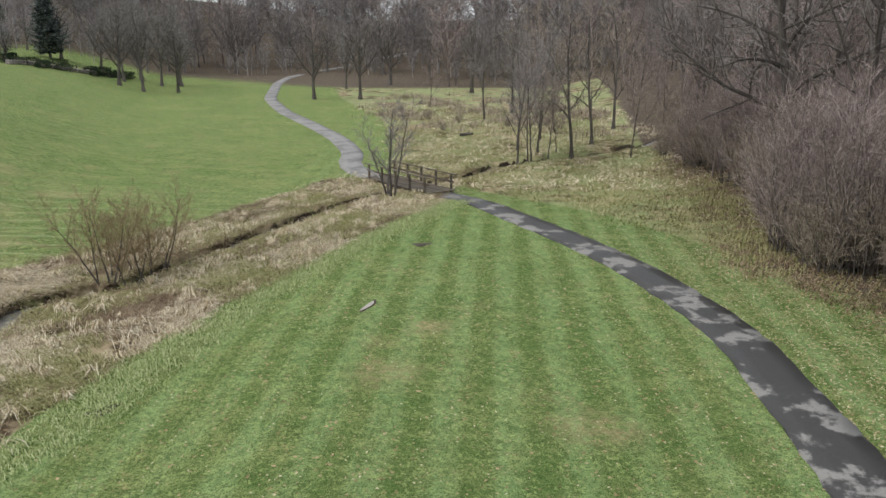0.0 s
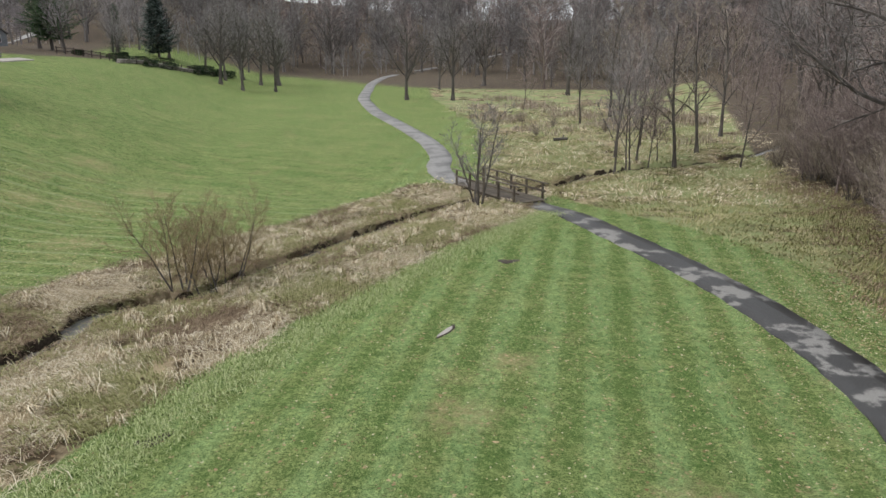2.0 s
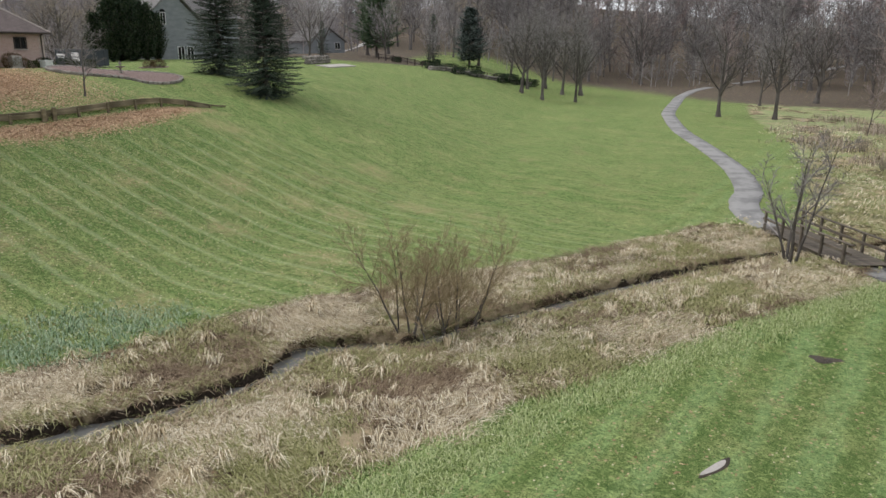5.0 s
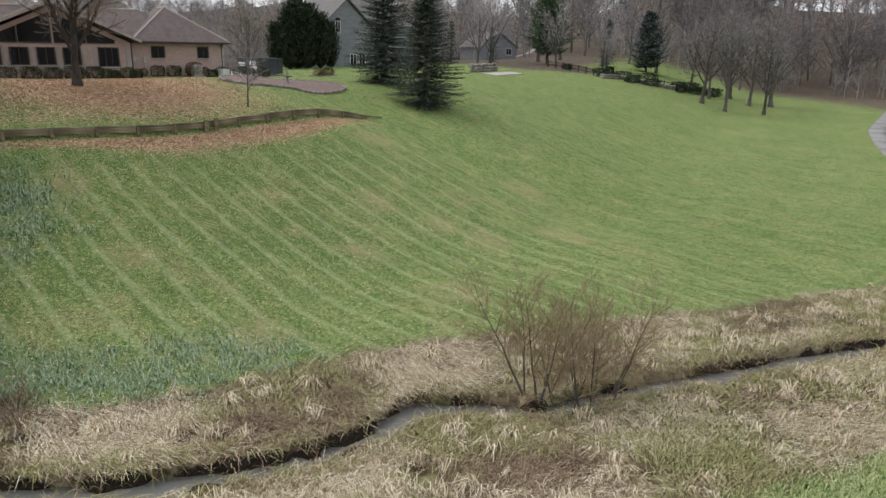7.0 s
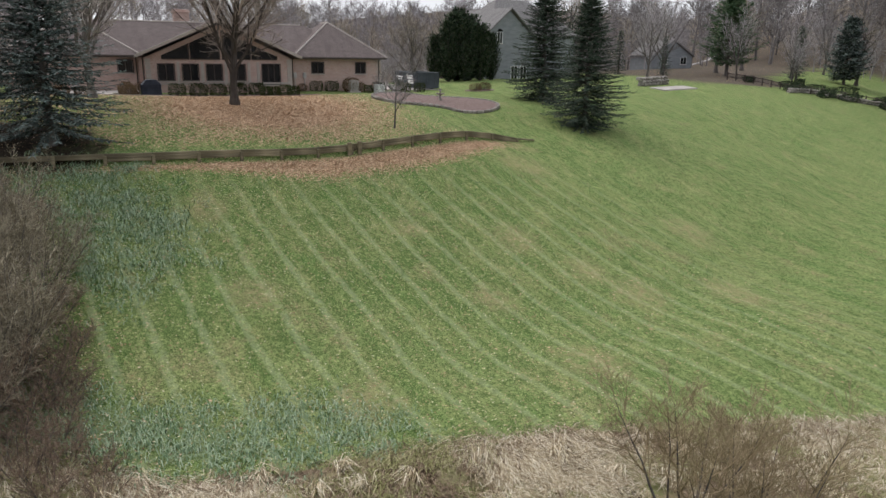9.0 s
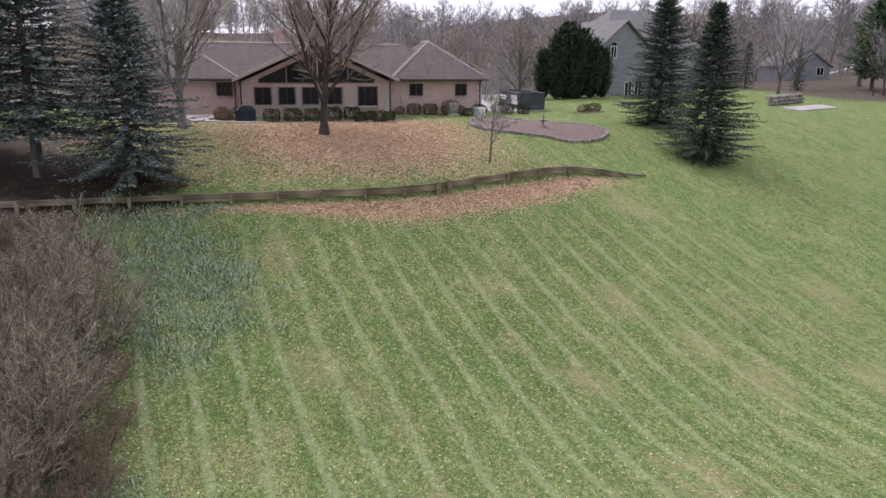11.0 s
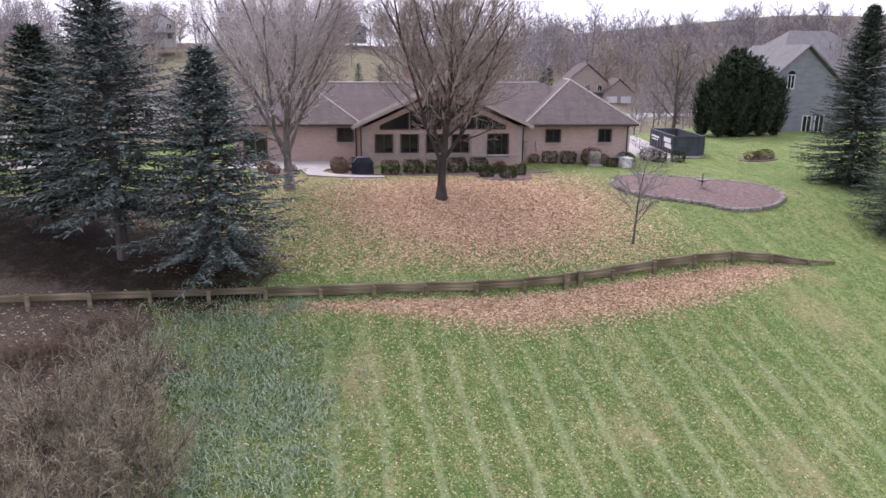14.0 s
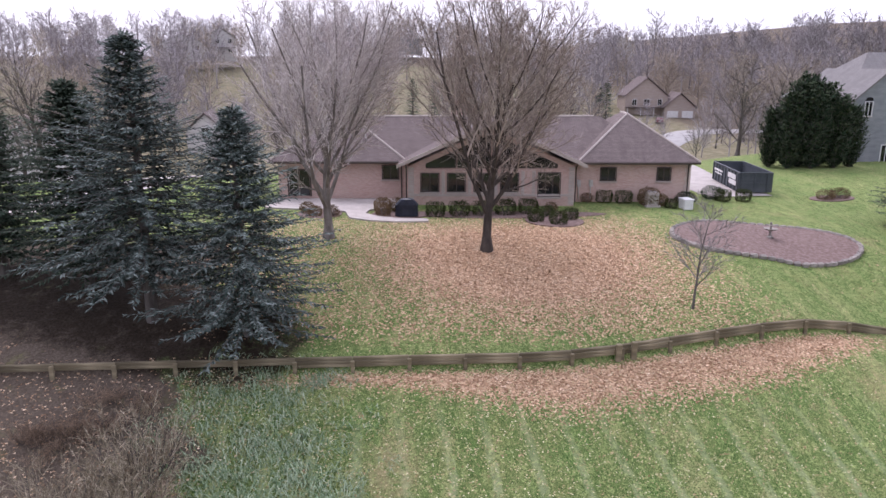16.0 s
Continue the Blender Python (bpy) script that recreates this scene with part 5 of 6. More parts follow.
fx, fy = -57.6, 48.5
fountain = empty("garden_fountain", pose(fx, fy, float(land(fx, fy)) + 0.12), "small grey stone tiered fountain standing in the mulch bed", "fountain")
part("pedestal", turned([(0.2, 0), (0.2, 0.08), (0.1, 0.14), (0.07, 0.38), (0.12, 0.44)]), M["stone"], fountain)
part("basin", turned([(0.1, 0.442), (0.38, 0.54), (0.42, 0.6), (0.34, 0.58), (0.08, 0.52)]), M["stone"], fountain)
part("finial", turned([(0.05, 0.53), (0.05, 0.74), (0.2, 0.8), (0.06, 0.84), (0.09, 0.94), (0.02, 1.02)]), M["stone"], fountain)

# clipped and loose shrubs
green_box = leafy("boxwood_bush", 31, (0.62, 0.62, 0.95), 2000, 0.075, "clipped square green bush by the brick wall", leaves="box", power=4.5, group="clipped bushes along the house")
place(green_box, -65.2, 28.4)
for x, y, s in ((-65.3, 30.1, 1.05), (-65.4, 31.7, 1.0), (-65.6, 33.4, 1.1), (-65.8, 35.1, 1.05), (-68.6, 41.6, 0.95), (-68.2, 43.0, 0.95), (-66.3, 45.9, 0.7), (-69.2, 51.4, 0.9), (-69.0, 53.0, 0.9)):
    repeat(green_box, x, y, 37 * x, s)
ball = leafy("boxwood_bush", 32, (0.5, 0.5, 0.8), 1600, 0.07, "small rounded clipped bush in the mulched island", leaves="box", power=3, group="small bushes in the island")
place(ball, -62.4, 34.8)
for x, y, s in ((-61.2, 36.0, 1.1), (-64.4, 36.1, 0.95), (-62.9, 37.3, 1.0)):
    repeat(ball, x, y, 50 * y, s)
rust = leafy("barberry_bush", 33, (0.6, 0.6, 0.95), 1600, 0.08, "rusty brown dormant bush beside the house", leaves="box_rust", power=2.6, group="rusty bushes")
place(rust, -66.6, 24.8)
for x, y, s in ((-65.3, 24.8, 0.85), (-66.6, 26.0, 1.0), (-67.3, 44.6, 1.3), (-67.0, 45.3, 0.9), (-66.2, 19.6, 0.8), (-65.0, 20.2, 0.75), (-65.0, 21.4, 0.7), (-68.8, 40.3, 0.7), (-66.0, 36.8, 0.7)):
    repeat(rust, x, y, 70 * y, s)
gold = leafy("barberry_bush", 34, (0.65, 0.6, 0.75), 1600, 0.07, "two-tone gold and green clipped bush in a small bed", leaves="box_rust", power=3, group="bushes on the lawn")
slab("small_bed", oval(-68.9, 60.4, 1.0, 1.8), 0.05, "gravel", "small mulched bed on the lawn", "bed")
place(gold, -68.7, 59.7)
repeat(gold, -68.9, 61.0, 90, 1.05)
mound = leafy("evergreen_mound", 35, (1.0, 1.1, 1.25), 2600, 0.09, "low spreading evergreen mound beside the dumpster", leaves="yew", group="low evergreens")
place(mound, -69.9, 50.9, 0, 0.8)
repeat(mound, -67.6, 47.6, 80, 0.75)
# tall dense evergreens by the grey house
arbor = conifer("arborvitae", 36, 7.0, 1.75, "tall dense dark arborvitae beside the grey house", needles="yew", bare=0.0, droop=-0.9, whorl=0.22, per=11, sprays=13, spray=(0.5, 0.1), full=0.33, group="evergreen screen")
place(arbor, -83.0, 65.2)
for x, y, s in ((-82.2, 67.2, 1.0), (-81.8, 69.3, 0.95), (-83.6, 66.6, 1.12), (-83.2, 68.6, 1.1), (-84.8, 67.8, 1.2), (-82.0, 71.0, 0.8), (-84.5, 64.2, 0.8)):
    repeat(arbor, x, y, 70 * y, s)

# covered grill
grill = empty("covered_grill", pose(-64.9, 26.4, z_at(-64.9, 26.4) + 0.08, 0, 0, -97), "garden grill under a dark blue fitted cover", "grill")
bm = bmesh.new()
rings = []
for z, sx, sy in ((0.03, 0.78, 0.42), (0.55, 0.74, 0.38), (0.8, 0.78, 0.38), (1.0, 0.6, 0.34), (1.18, 0.42, 0.26), (1.22, 0.2, 0.1)):
    rings.append([bm.verts.new((sx * math.cos(w) * (abs(math.cos(w)) + 0.001) ** -0.45 + 0.03 * math.sin(9 * w), sy * math.sin(w) * (abs(math.sin(w)) + 0.001) ** -0.45, z)) for w in [2 * math.pi * k / 28 for k in range(28)]])
for a, b in zip(rings, rings[1:]):
    for k in range(28):
        bm.faces.new((a[k], a[(k + 1) % 28], b[(k + 1) % 28], b[k]))
bm.faces.new(rings[-1])
part("fitted_cover", bm, M["cover"], grill)
for x in (-0.6, 0.6):
    part("wheel", rod(bmesh.new(), (x, -0.3, 0.03), (x + 0.06, -0.3, 0.03), 0.09, sides=14), M["rubber"], grill)

# heat pump by the wall, stone urn on the patio
pump = empty("heat_pump", pose(-67.0, 44.7, z_at(-67.0, 44.7), 0, 0, -97), "grey metal air-conditioning unit against the brick wall", "appliance")
part("cabinet", boxes((-0.42, 0.42, -0.42, 0.42, 0.1, 1.05), bevel=0.04), M["trim"], pump)
part("grille", boxes(*[(-0.38, 0.38, 0.421, 0.44, 0.2 + 0.08 * k, 0.23 + 0.08 * k) for k in range(10)]), M["steel"], pump)
part("fan_guard", turned([(0.36, 1.05), (0.36, 1.08), (0.1, 1.11), (0.03, 1.11)], 20), M["steel"], pump)
part("pad", boxes((-0.55, 0.55, -0.55, 0.55, -0.1, 0.1), bevel=0.02), M["concrete"], pump)
urn = empty("stone_urn", pose(-66.3, 21.2, z_at(-66.3, 21.2) + 0.06), "pale stone urn at the edge of the patio", "urn")
part("bowl", turned([(0.16, 0), (0.16, 0.06), (0.06, 0.16), (0.1, 0.3), (0.3, 0.5), (0.34, 0.58), (0.26, 0.56)]), M["concrete"], urn)
tank = empty("wellhead", pose(-66.0, 46.9, z_at(-66.0, 46.9)), "low white utility box beside the shrubs", "utility box")
part("casing", boxes((-0.5, 0.5, -0.35, 0.35, 0, 0.7), bevel=0.05), M["white"], tank)
part("lid", boxes((-0.54, 0.54, -0.39, 0.39, 0.702, 0.78), bevel=0.02), M["white"], tank)


# parked car by the far garage
def parked_car(m, paint, label):
    root = empty("parked_car", m, label, "car")
    bm = bmesh.new()
    prof = [(-2.2, 0.35), (-2.25, 0.75), (-1.9, 0.95), (-1.1, 1.02), (-0.5, 1.42), (0.9, 1.45), (1.6, 1.05), (2.2, 0.95), (2.25, 0.4)]
    rows = []
    for y, s in ((-0.88, 0.97), (-0.6, 1.0), (0.6, 1.0), (0.88, 0.97)):
        rows.append([bm.verts.new((x * s, y if z < 1.1 else y * 0.8, 0.35 + (z - 0.35) * s)) for x, z in prof])
    for a, b in zip(rows, rows[1:]):
        for k in range(len(prof) - 1):
            bm.faces.new((a[k], a[k + 1], b[k + 1], b[k]))
        bm.faces.new((a[-1], a[0], b[0], b[-1]))
    bm.faces.new(rows[0])
    bm.faces.new(rows[-1][::-1])
    bmesh.ops.recalc_face_normals(bm, faces=bm.faces)
    part("body", bm, M[paint], root)
    for y in (-0.80, 0.80):
        part("side_window", wall_prism([(-0.95, 1.06), (-0.45, 1.36), (0.85, 1.38), (1.35, 1.08)], y - 0.03, y + 0.03), M["glass"], root)
    for x in (-1.4, 1.4):
        for y in (-0.8, 0.8):
            wheel = child("wheel", None, root)
            part("tyre", rod(bmesh.new(), (x, y - 0.1, 0.32), (x, y + 0.1, 0.32), 0.32, sides=18), M["rubber"], wheel)
            part("rim", rod(bmesh.new(), (x, y - 0.11, 0.32), (x, y + 0.11, 0.32), 0.19, sides=12), M["steel"], wheel)


parked_car(pose(-188, 97, float(land(-188, 97)) + 0.1, 0, 0, -20), "red_car", "dark red saloon car parked before the far garage")


# ---- single trees of the valley ----
OPEN = [(14, 0.22, 40, 0.48, 0.10, 0.08), (8, 0.15, 42, 0.5, 0.12, 0.03), (6, 0.12, 42, 0.5, 0.13, 0.02)]
WOOD = [(14, 0.24, 42, 0.36, 0.09, 0.07), (7, 0.15, 40, 0.5, 0.12, 0.05), (6, 0.12, 42, 0.55, 0.13, 0.04)]
bridge_tree = multi_stem("bankside_tree", 41, 4, 5.4, 2.6, 0.085, [(7, 0.25, 34, 0.36, 0.1, 0.05), (7, 0.15, 36, 0.45, 0.12, 0.03), (5, 0.15, 40, 0.5, 0.12, 0)],
                         "leafless many-stemmed tree leaning over the footbridge", "tree", thin=0.0085, crook=0.06)
place(bridge_tree, -3.8, 49.5, 0, 1.28)
willow_spec = [(10, 0.30, 42, 0.42, 0.06, 0.09), (10, 0.14, 36, 0.5, 0.07, 0.07), (7, 0.1, 28, 0.52, 0.07, 0.06)]
for k, (x, y, h, s, stems) in enumerate(((-15.05, 30.35, 4.4, 2.5, 6), (-14.05, 30.6, 3.9, 1.0, 2), (-13.75, 31.7, 4.4, 2.4, 6))):
    place(multi_stem("willow_shrub", 43 + k, stems, h, s, 0.06, willow_spec, "rounded bare willow with reddish twig tips on the stream bank", "shrub", twig="willow_twig", thin=0.0042, crook=0.05, arch=-0.02, group="willows by the stream"), x, y, 60 * k)

tall = [bare_tree("bare_tree", 51 + k, (15.5, 14.5, 16)[k], (0.32, 0.28, 0.42)[k], OPEN, "tall leafless tree at the edge of the lawn", twig=("twig", "twig", "twig")[k], thin=0.020, trunk_share=0.8, group="trees at the lawn's edge") for k in range(3)]
spots = [(-57.4, 129, 0), (-53.2, 128.8, 1), (-56.9, 147, 0), (-49.0, 134.3, 1), (-54, 150, 2), (-52.5, 186, 2), (-22.4, 126, 0), (-14.4, 126, 1), (-11.7, 160, 2), (-20, 150, 1), (5.5, 139, 2), (-3, 172, 0),
         (-60.5, 138, 1), (-62, 150, 2), (-70, 150, 0), (-30, 190, 1), (-15, 185, 2)]
seen = set()
for x, y, k in spots:
    if k in seen:
        repeat(tall[k], x, y, 77 * x, 0.85 + 0.25 * ((x * 7.3) % 1))
    else:
        place(tall[k], x, y)
        seen.add(k)
slim = [bare_tree("bare_tree", 61 + k, (12.5, 10, 8.5)[k], (0.17, 0.09, 0.07)[k], WOOD, "slim bare tree in the rough meadow", twig=("twig_tan", "twig", "twig_red")[k], thin=0.013, group="slim meadow trees") for k in range(3)]
place(slim[0], 12.1, 66.4)
place(slim[1], 6.7, 63.6)
place(slim[2], 7.8, 64.9)
for x, y, k, s in ((9.2, 69.1, 1, 1.1), (11.1, 69.5, 2, 0.7), (8.3, 66.4, 1, 0.95), (9.8, 66.0, 2, 0.8), (7.4, 70.5, 1, 1.15), (15.5, 74, 0, 1.0), (20, 84, 0, 1.1), (13.0, 84, 1, 1.2), (10.5, 77, 2, 1.2), (17.5, 66, 2, 1.1), (5.5, 96, 1, 1.2), (-2, 112, 2, 0.9), (10, 104, 0, 1.1), (15, 118, 0, 1.15)):
    repeat(slim[k], x, y, 63 * y, s)

# ---- woods ----
woods = [bare_tree("woodland_tree", 71 + k, (15, 14, 16.5, 13)[k], (0.2, 0.16, 0.24, 0.15)[k], WOOD, "bare grey-brown woodland tree on the slope", twig=("twig", "twig_red", "twig", "twig_red")[k], thin=0.017,
                   crook=0.07, group="woodland trees") for k in range(4)]
rng = random.Random(77)
for k, ob in enumerate(woods):
    place(ob, 24 + 3 * k, 48 + 9 * k)
count = 0
while count < 150:
    x, y = rng.uniform(15, 75), rng.uniform(16, 190)
    if x < float(line_x(WOOD_FRONT, y)) + rng.uniform(1.5, 5) or rng.random() < (x - 20) / 110:
        continue
    repeat(rng.choice(woods), x, y, rng.uniform(0, 360), rng.uniform(0.75, 1.15))
    count += 1
oak = bare_tree("oak_tree", 81, 17, 0.42, [(14, 0.22, 62, 0.5, 0.15, 0.02), (8, 0.2, 50, 0.45, 0.18, 0.02), (7, 0.2, 45, 0.45, 0.18, 0.02)],
                "big old oak with crooked spreading limbs in the woodland edge", thin=0.012)
place(oak, 24.5, 50)


def brush(name, seed, h, spread, stems, label, twig, group, upright=0.0):
    return multi_stem(name, seed, stems, h, spread, 0.032, [(10, 0.1, 38, 0.34, 0.13, 0.02 + upright), (9, 0.1, 44, 0.5, 0.15, 0.01 + upright)], label, "shrub", twig=twig, thin=0.0085, arch=0.03 - upright, group=group, crook=0.11)


thickets = [brush("thicket_shrub", 91, 5.6, 2.0, 18, "tangled leafless brown thicket at the wood's edge", "twig_red", "woodland thicket", 0.05),
            brush("thicket_shrub", 92, 4.0, 1.9, 18, "tangled leafless grey-brown thicket at the wood's edge", "twig_tan", "woodland thicket", 0.04),
            brush("thicket_shrub", 93, 7.2, 2.0, 16, "tall leafless reddish thicket at the wood's edge", "twig_red", "woodland thicket", 0.06)]
for k, (x, y) in enumerate(((16.6, 33.5), (17.2, 30.2), (19.2, 37))):
    place(thickets[k], x, y)
for k in range(105):
    y = rng.uniform(19, 66)
    front = float(line_x(WOOD_FRONT, y)) + 0.6
    x = front + abs(rng.gauss(0, 3.2))
    if x < front + 1.0 and rng.random() < 0.3:
        continue
    repeat(rng.choice(thickets), x, y, rng.uniform(0, 360), rng.uniform(0.75, 1.25) * (0.8 if x < front + 1.0 else 1))
for x, y, s in ((20.5, 66, 0.6), (22.5, 64, 0.7), (22, 68, 0.6), (24, 70, 0.8), (26, 80, 0.8), (28, 90, 0.8), (8, 88, 0.35), (2, 92, 0.35), (-2, 96, 0.4), (6, 108, 0.4), (-6, 104, 0.35), (13, 98, 0.5), (0, 84, 0.3), (16, 104, 0.6)):
    repeat(thickets[1], x, y, 40 * y, s)

# bramble thicket below the spruces
brambles = [brush("bramble_thicket", 95, 3.6, 2.4, 15, "dense tan and grey bramble thicket beside the lawn", "bramble", "brambles"), brush("bramble_thicket", 96, 2.4, 1.9, 14, "dense reddish-brown bramble below the retaining wall", "bramble_red", "brambles"),
            brush("bramble_thicket", 97, 3.9, 2.2, 15, "dense tan-brown bramble thicket beside the lawn", "bramble", "brambles")]
for k, (x, y) in enumerate(((-34.5, 13.6), (-37.6, 12.0), (-33.0, 11.2))):
    place(brambles[k], x, y)
for k in range(84):
    x, y = rng.uniform(-44, -26.5), 17.2 - abs(rng.gauss(0, 5.5))
    edge = 17.2 - 0.42 * max(x + 34, 0) + 0.25 * min(x + 40, 0)
    if y > edge:
        continue
    repeat(brambles[1] if x < -39.5 else rng.choice(brambles), x, y, rng.uniform(0, 360), rng.uniform(0.28, 0.45) if x < -39.5 else rng.uniform(0.55, 0.95))
for x, y, s in ((-33.2, 17.2, 0.5), (-32.0, 16.6, 0.6), (-31.0, 17.4, 0.42), (-30.0, 16.8, 0.6), (-28.6, 16.9, 0.5), (-27.8, 15.6, 0.7), (-26.4, 16.2, 0.55), (-25.2, 15.2, 0.7), (-24.0, 15.8, 0.55), (-23.2, 17.0, 0.4), (-22.6, 15.6, 0.5), (-24.4, 17.2, 0.42), (-29.2, 15.0, 0.8)):
    repeat(brambles[1], x, y, 77 * x, s)
for x, y in ((-26.8, 15.2), (-27.6, 16.6), (-25.6, 14.0), (-29, 16.2), (-24.6, 12.6), (-25.4, 16.4)):
    repeat(brambles[1], x, y, 50 * x, 0.5)

# ---- trees round the other gardens ----
garden = bare_tree("garden_tree", 101, 10, 0.16, FINE_VASE, "leafless pale ornamental tree in a neighbouring garden", twig="twig_grey", thin=0.013, trunk_share=0.75, group="garden trees")
place(garden, -79, 117)
brown_oak = bare_tree("garden_tree", 102, 12, 0.3, OPEN, "spreading tree with a few tan leaves beyond the house", twig="twig_tan", thin=0.016, trunk_share=0.85, group="garden trees")
place(brown_oak, -112, 76)
for x, y, k, s in ((-74, 124, 0, 0.75), (-82, 100, 0, 1.1), (-90, 112, 0, 1.2), (-96, 96, 1, 1.1), (-104, 100, 0, 1.3), (-110, 112, 1, 1.2), (-92, 86, 0, 1.1), (-90, 126, 1, 1.1), (-100, 124, 0, 1.2), (-82, 136, 0, 1.2), (-118, 84, 1, 1.1), (-108, 82, 1, 0.9),
                   (-125, 90, 1, 1.2), (-104, 66, 0, 0.5), (-132, 98, 1, 1.2), (-120, 100, 1, 1.15), (-92, -8, 1, 1.0), (-84, -14, 1, 1.05), (-96, -22, 1, 1.2), (-78, -22, 1, 1.1), (-104, -6, 1, 1.1), (-110, -30, 1, 1.3), (-72, -12, 1, 0.9), (-120, 8, 0, 1.0),
                   (-130, -24, 1, 1.2), (-150, 20, 0, 1.1), (-146, 40, 0, 1.0), (-160, 56, 1, 1.0), (-180, 72, 0, 0.8), (-150, 112, 1, 1.0), (-160, 126, 1, 1.2), (-95, 140, 1, 1.1), (-78, 150, 1, 1.0), (-88, 156, 0, 1.2)):
    repeat((garden, brown_oak)[k], x, y, 51 * x, s)
hr = random.Random(5)
made = 0
while made < 26:
    x, y = hr.uniform(-165, -88), hr.uniform(-30, 100)
    if abs(y - (23.4 - (x + 17.4) * 0.42)) < 12 or abs(y - (23.4 + (x + 17.4) * 0.17)) < 6 or (x > -92 and 10 < y < 62):
        continue
    repeat((garden, brown_oak)[made % 2], x, y, 51 * x, hr.uniform(0.6, 0.95))
    made += 1
fir = conifer("fir_tree", 103, 10, 2.6, "dark green fir beyond the houses", needles="spruce", sprays=9, spray=(0.6, 0.1), per=8, whorl=0.5, bare=0.05, group="far conifers")
place(fir, -172, 76)
for x, y, s in ((-176, 79, 1.1), (-178, 40, 1.1), (-182, 30, 0.9), (-190, 36, 1.0), (-96, -30, 1.0), (-79, 133, 0.9), (-230, 60, 1.0), (-150, -10, 0.9), (-66, 6, 0.85), (-58, 2, 0.95), (-86, 108, 0.6), (-92, 104, 0.7)):
    repeat(fir, x, y, 30 * x, s)


# ---- far woods, one sheet of many trees ----
def far_woods(name, seed, spots, twig, label, size=1.0, limbs=16, shoots=13, thin=0.045):
    kinds = []
    for k in range(5):
        t = Twigs(seed + k)
        t.thin = thin
        t.last_steps = 1
        pts = t.branch(Vector((0, 0, -0.5)), Vector((0, 0, 1)), 12, 0.2, 0.06, 0.05, 0, 5, 4)
        t.fork(pts, 0, [(limbs, 0.2, 46, 0.42, 0.1, 0.05), (shoots, 0.1, 44, 0.5, 0.12, 0.03)], 12, 0.2)
        kinds.append((np.array([tuple(v) for v in t.verts]), np.array(t.faces)))
    rng = np.random.default_rng(seed)
    vs, fs, base = [], [], 0
    for x, y in spots:
        v, f = kinds[rng.integers(5)]
        w, s = rng.uniform(0, 6.28), rng.uniform(0.75, 1.3) * size
        c, n = math.cos(w), math.sin(w)
        vs.append(np.column_stack([x + s * (v[:, 0] * c - v[:, 1] * n), y + s * (v[:, 0] * n + v[:, 1] * c), float(land(x, y)) + s * v[:, 2]]))
        fs.append(f + base)
        base += len(v)
    tagged(new(name, mesh_arrays(name, np.vstack(vs), np.vstack(fs), M[twig])), label, "woods", kind="stuff")


wr = np.random.default_rng(12)


def grove(count, x0, x1, y0, y1, keep):
    out = []
    while len(out) < count:
        x, y = wr.uniform(x0, x1), wr.uniform(y0, y1)
        if keep(x, y):
            out.append((x, y))
    return out


far_woods("far_woods_north", 200, grove(240, -120, 70, 168, 300, lambda x, y: y > 186 or x < -64 or x > -8), "twig", "grey-brown leafless woods closing the valley", 1.25)
far_woods("far_woods_reddish", 220, grove(70, -80, 60, 150, 260, lambda x, y: x > 0 or y > 190), "twig_red", "reddish leafless woods closing the valley", 1.2)
def open_view(x, y):
    """Clearings: the road and the houses beyond it, the drive to the hill house, a grassy field."""
    d = -(x + 17.4)
    return (abs(y - 23.4 - 0.42 * d) < 13 and x > -218) or (abs(y - 23.4 + 0.16 * d) < 6 and x > -262) or (abs(y - 23.4 - 0.08 * d) < 4 and x > -240) or x > -165


far_woods("far_woods_west", 210, grove(470, -335, -165, -120, 230, lambda x, y: not open_view(x, y)), "twig_grey", "leafless grey woods on the hills beyond the houses", 1.1, 13, 10)
far_woods("far_woods_brown", 230, grove(170, -300, -105, -130, 240, lambda x, y: not open_view(min(x, -166), y) and (x < -150 or y < -22 or y > 128)), "twig_tan", "leafless tan woods round the far houses", 0.9)
far_woods("far_woods_northwest", 250, grove(160, -300, -112, 126, 325, lambda x, y: True), "twig", "dark leafless woods beyond the grey house", 1.25)
for k, (x, y) in enumerate(((-152, 99), (-176, 112), (-186, -50))):
    place(bare_tree("spreading_tree", 83 + k, 16, 0.42, [(15, 0.2, 58, 0.5, 0.14, 0.03), (10, 0.2, 48, 0.45, 0.16, 0.02), (7, 0.2, 45, 0.45, 0.16, 0.02)], "broad leafless tan tree on the verge by the far houses", twig="twig_tan", thin=0.024, group="trees by the far houses"), x, y)
far_woods("hill_saplings", 240, grove(120, -180, -86, -40, 190, lambda x, y: (y < 10 or 78 < y) and not (-150 < x < -105 and -30 < y < 8) and not (90 < y < 150 and x > -104) and not (x < -120 and 80 < y < 120)), "twig_grey", "young leafless trees between the gardens", 0.55)

far_woods("undergrowth_east", 260, grove(240, 15.5, 72, 20, 170, lambda x, y: wood_depth(x, y) > 1.5), "twig_red", "leafless reddish undergrowth between the woodland trees", 0.42, 9, 9, 0.035)
far_woods("undergrowth_north", 270, grove(240, -95, 60, 158, 225, lambda x, y: y > 180 or x < -62 or x > -8), "twig", "leafless undergrowth below the far woods", 0.45, 9, 9, 0.06)

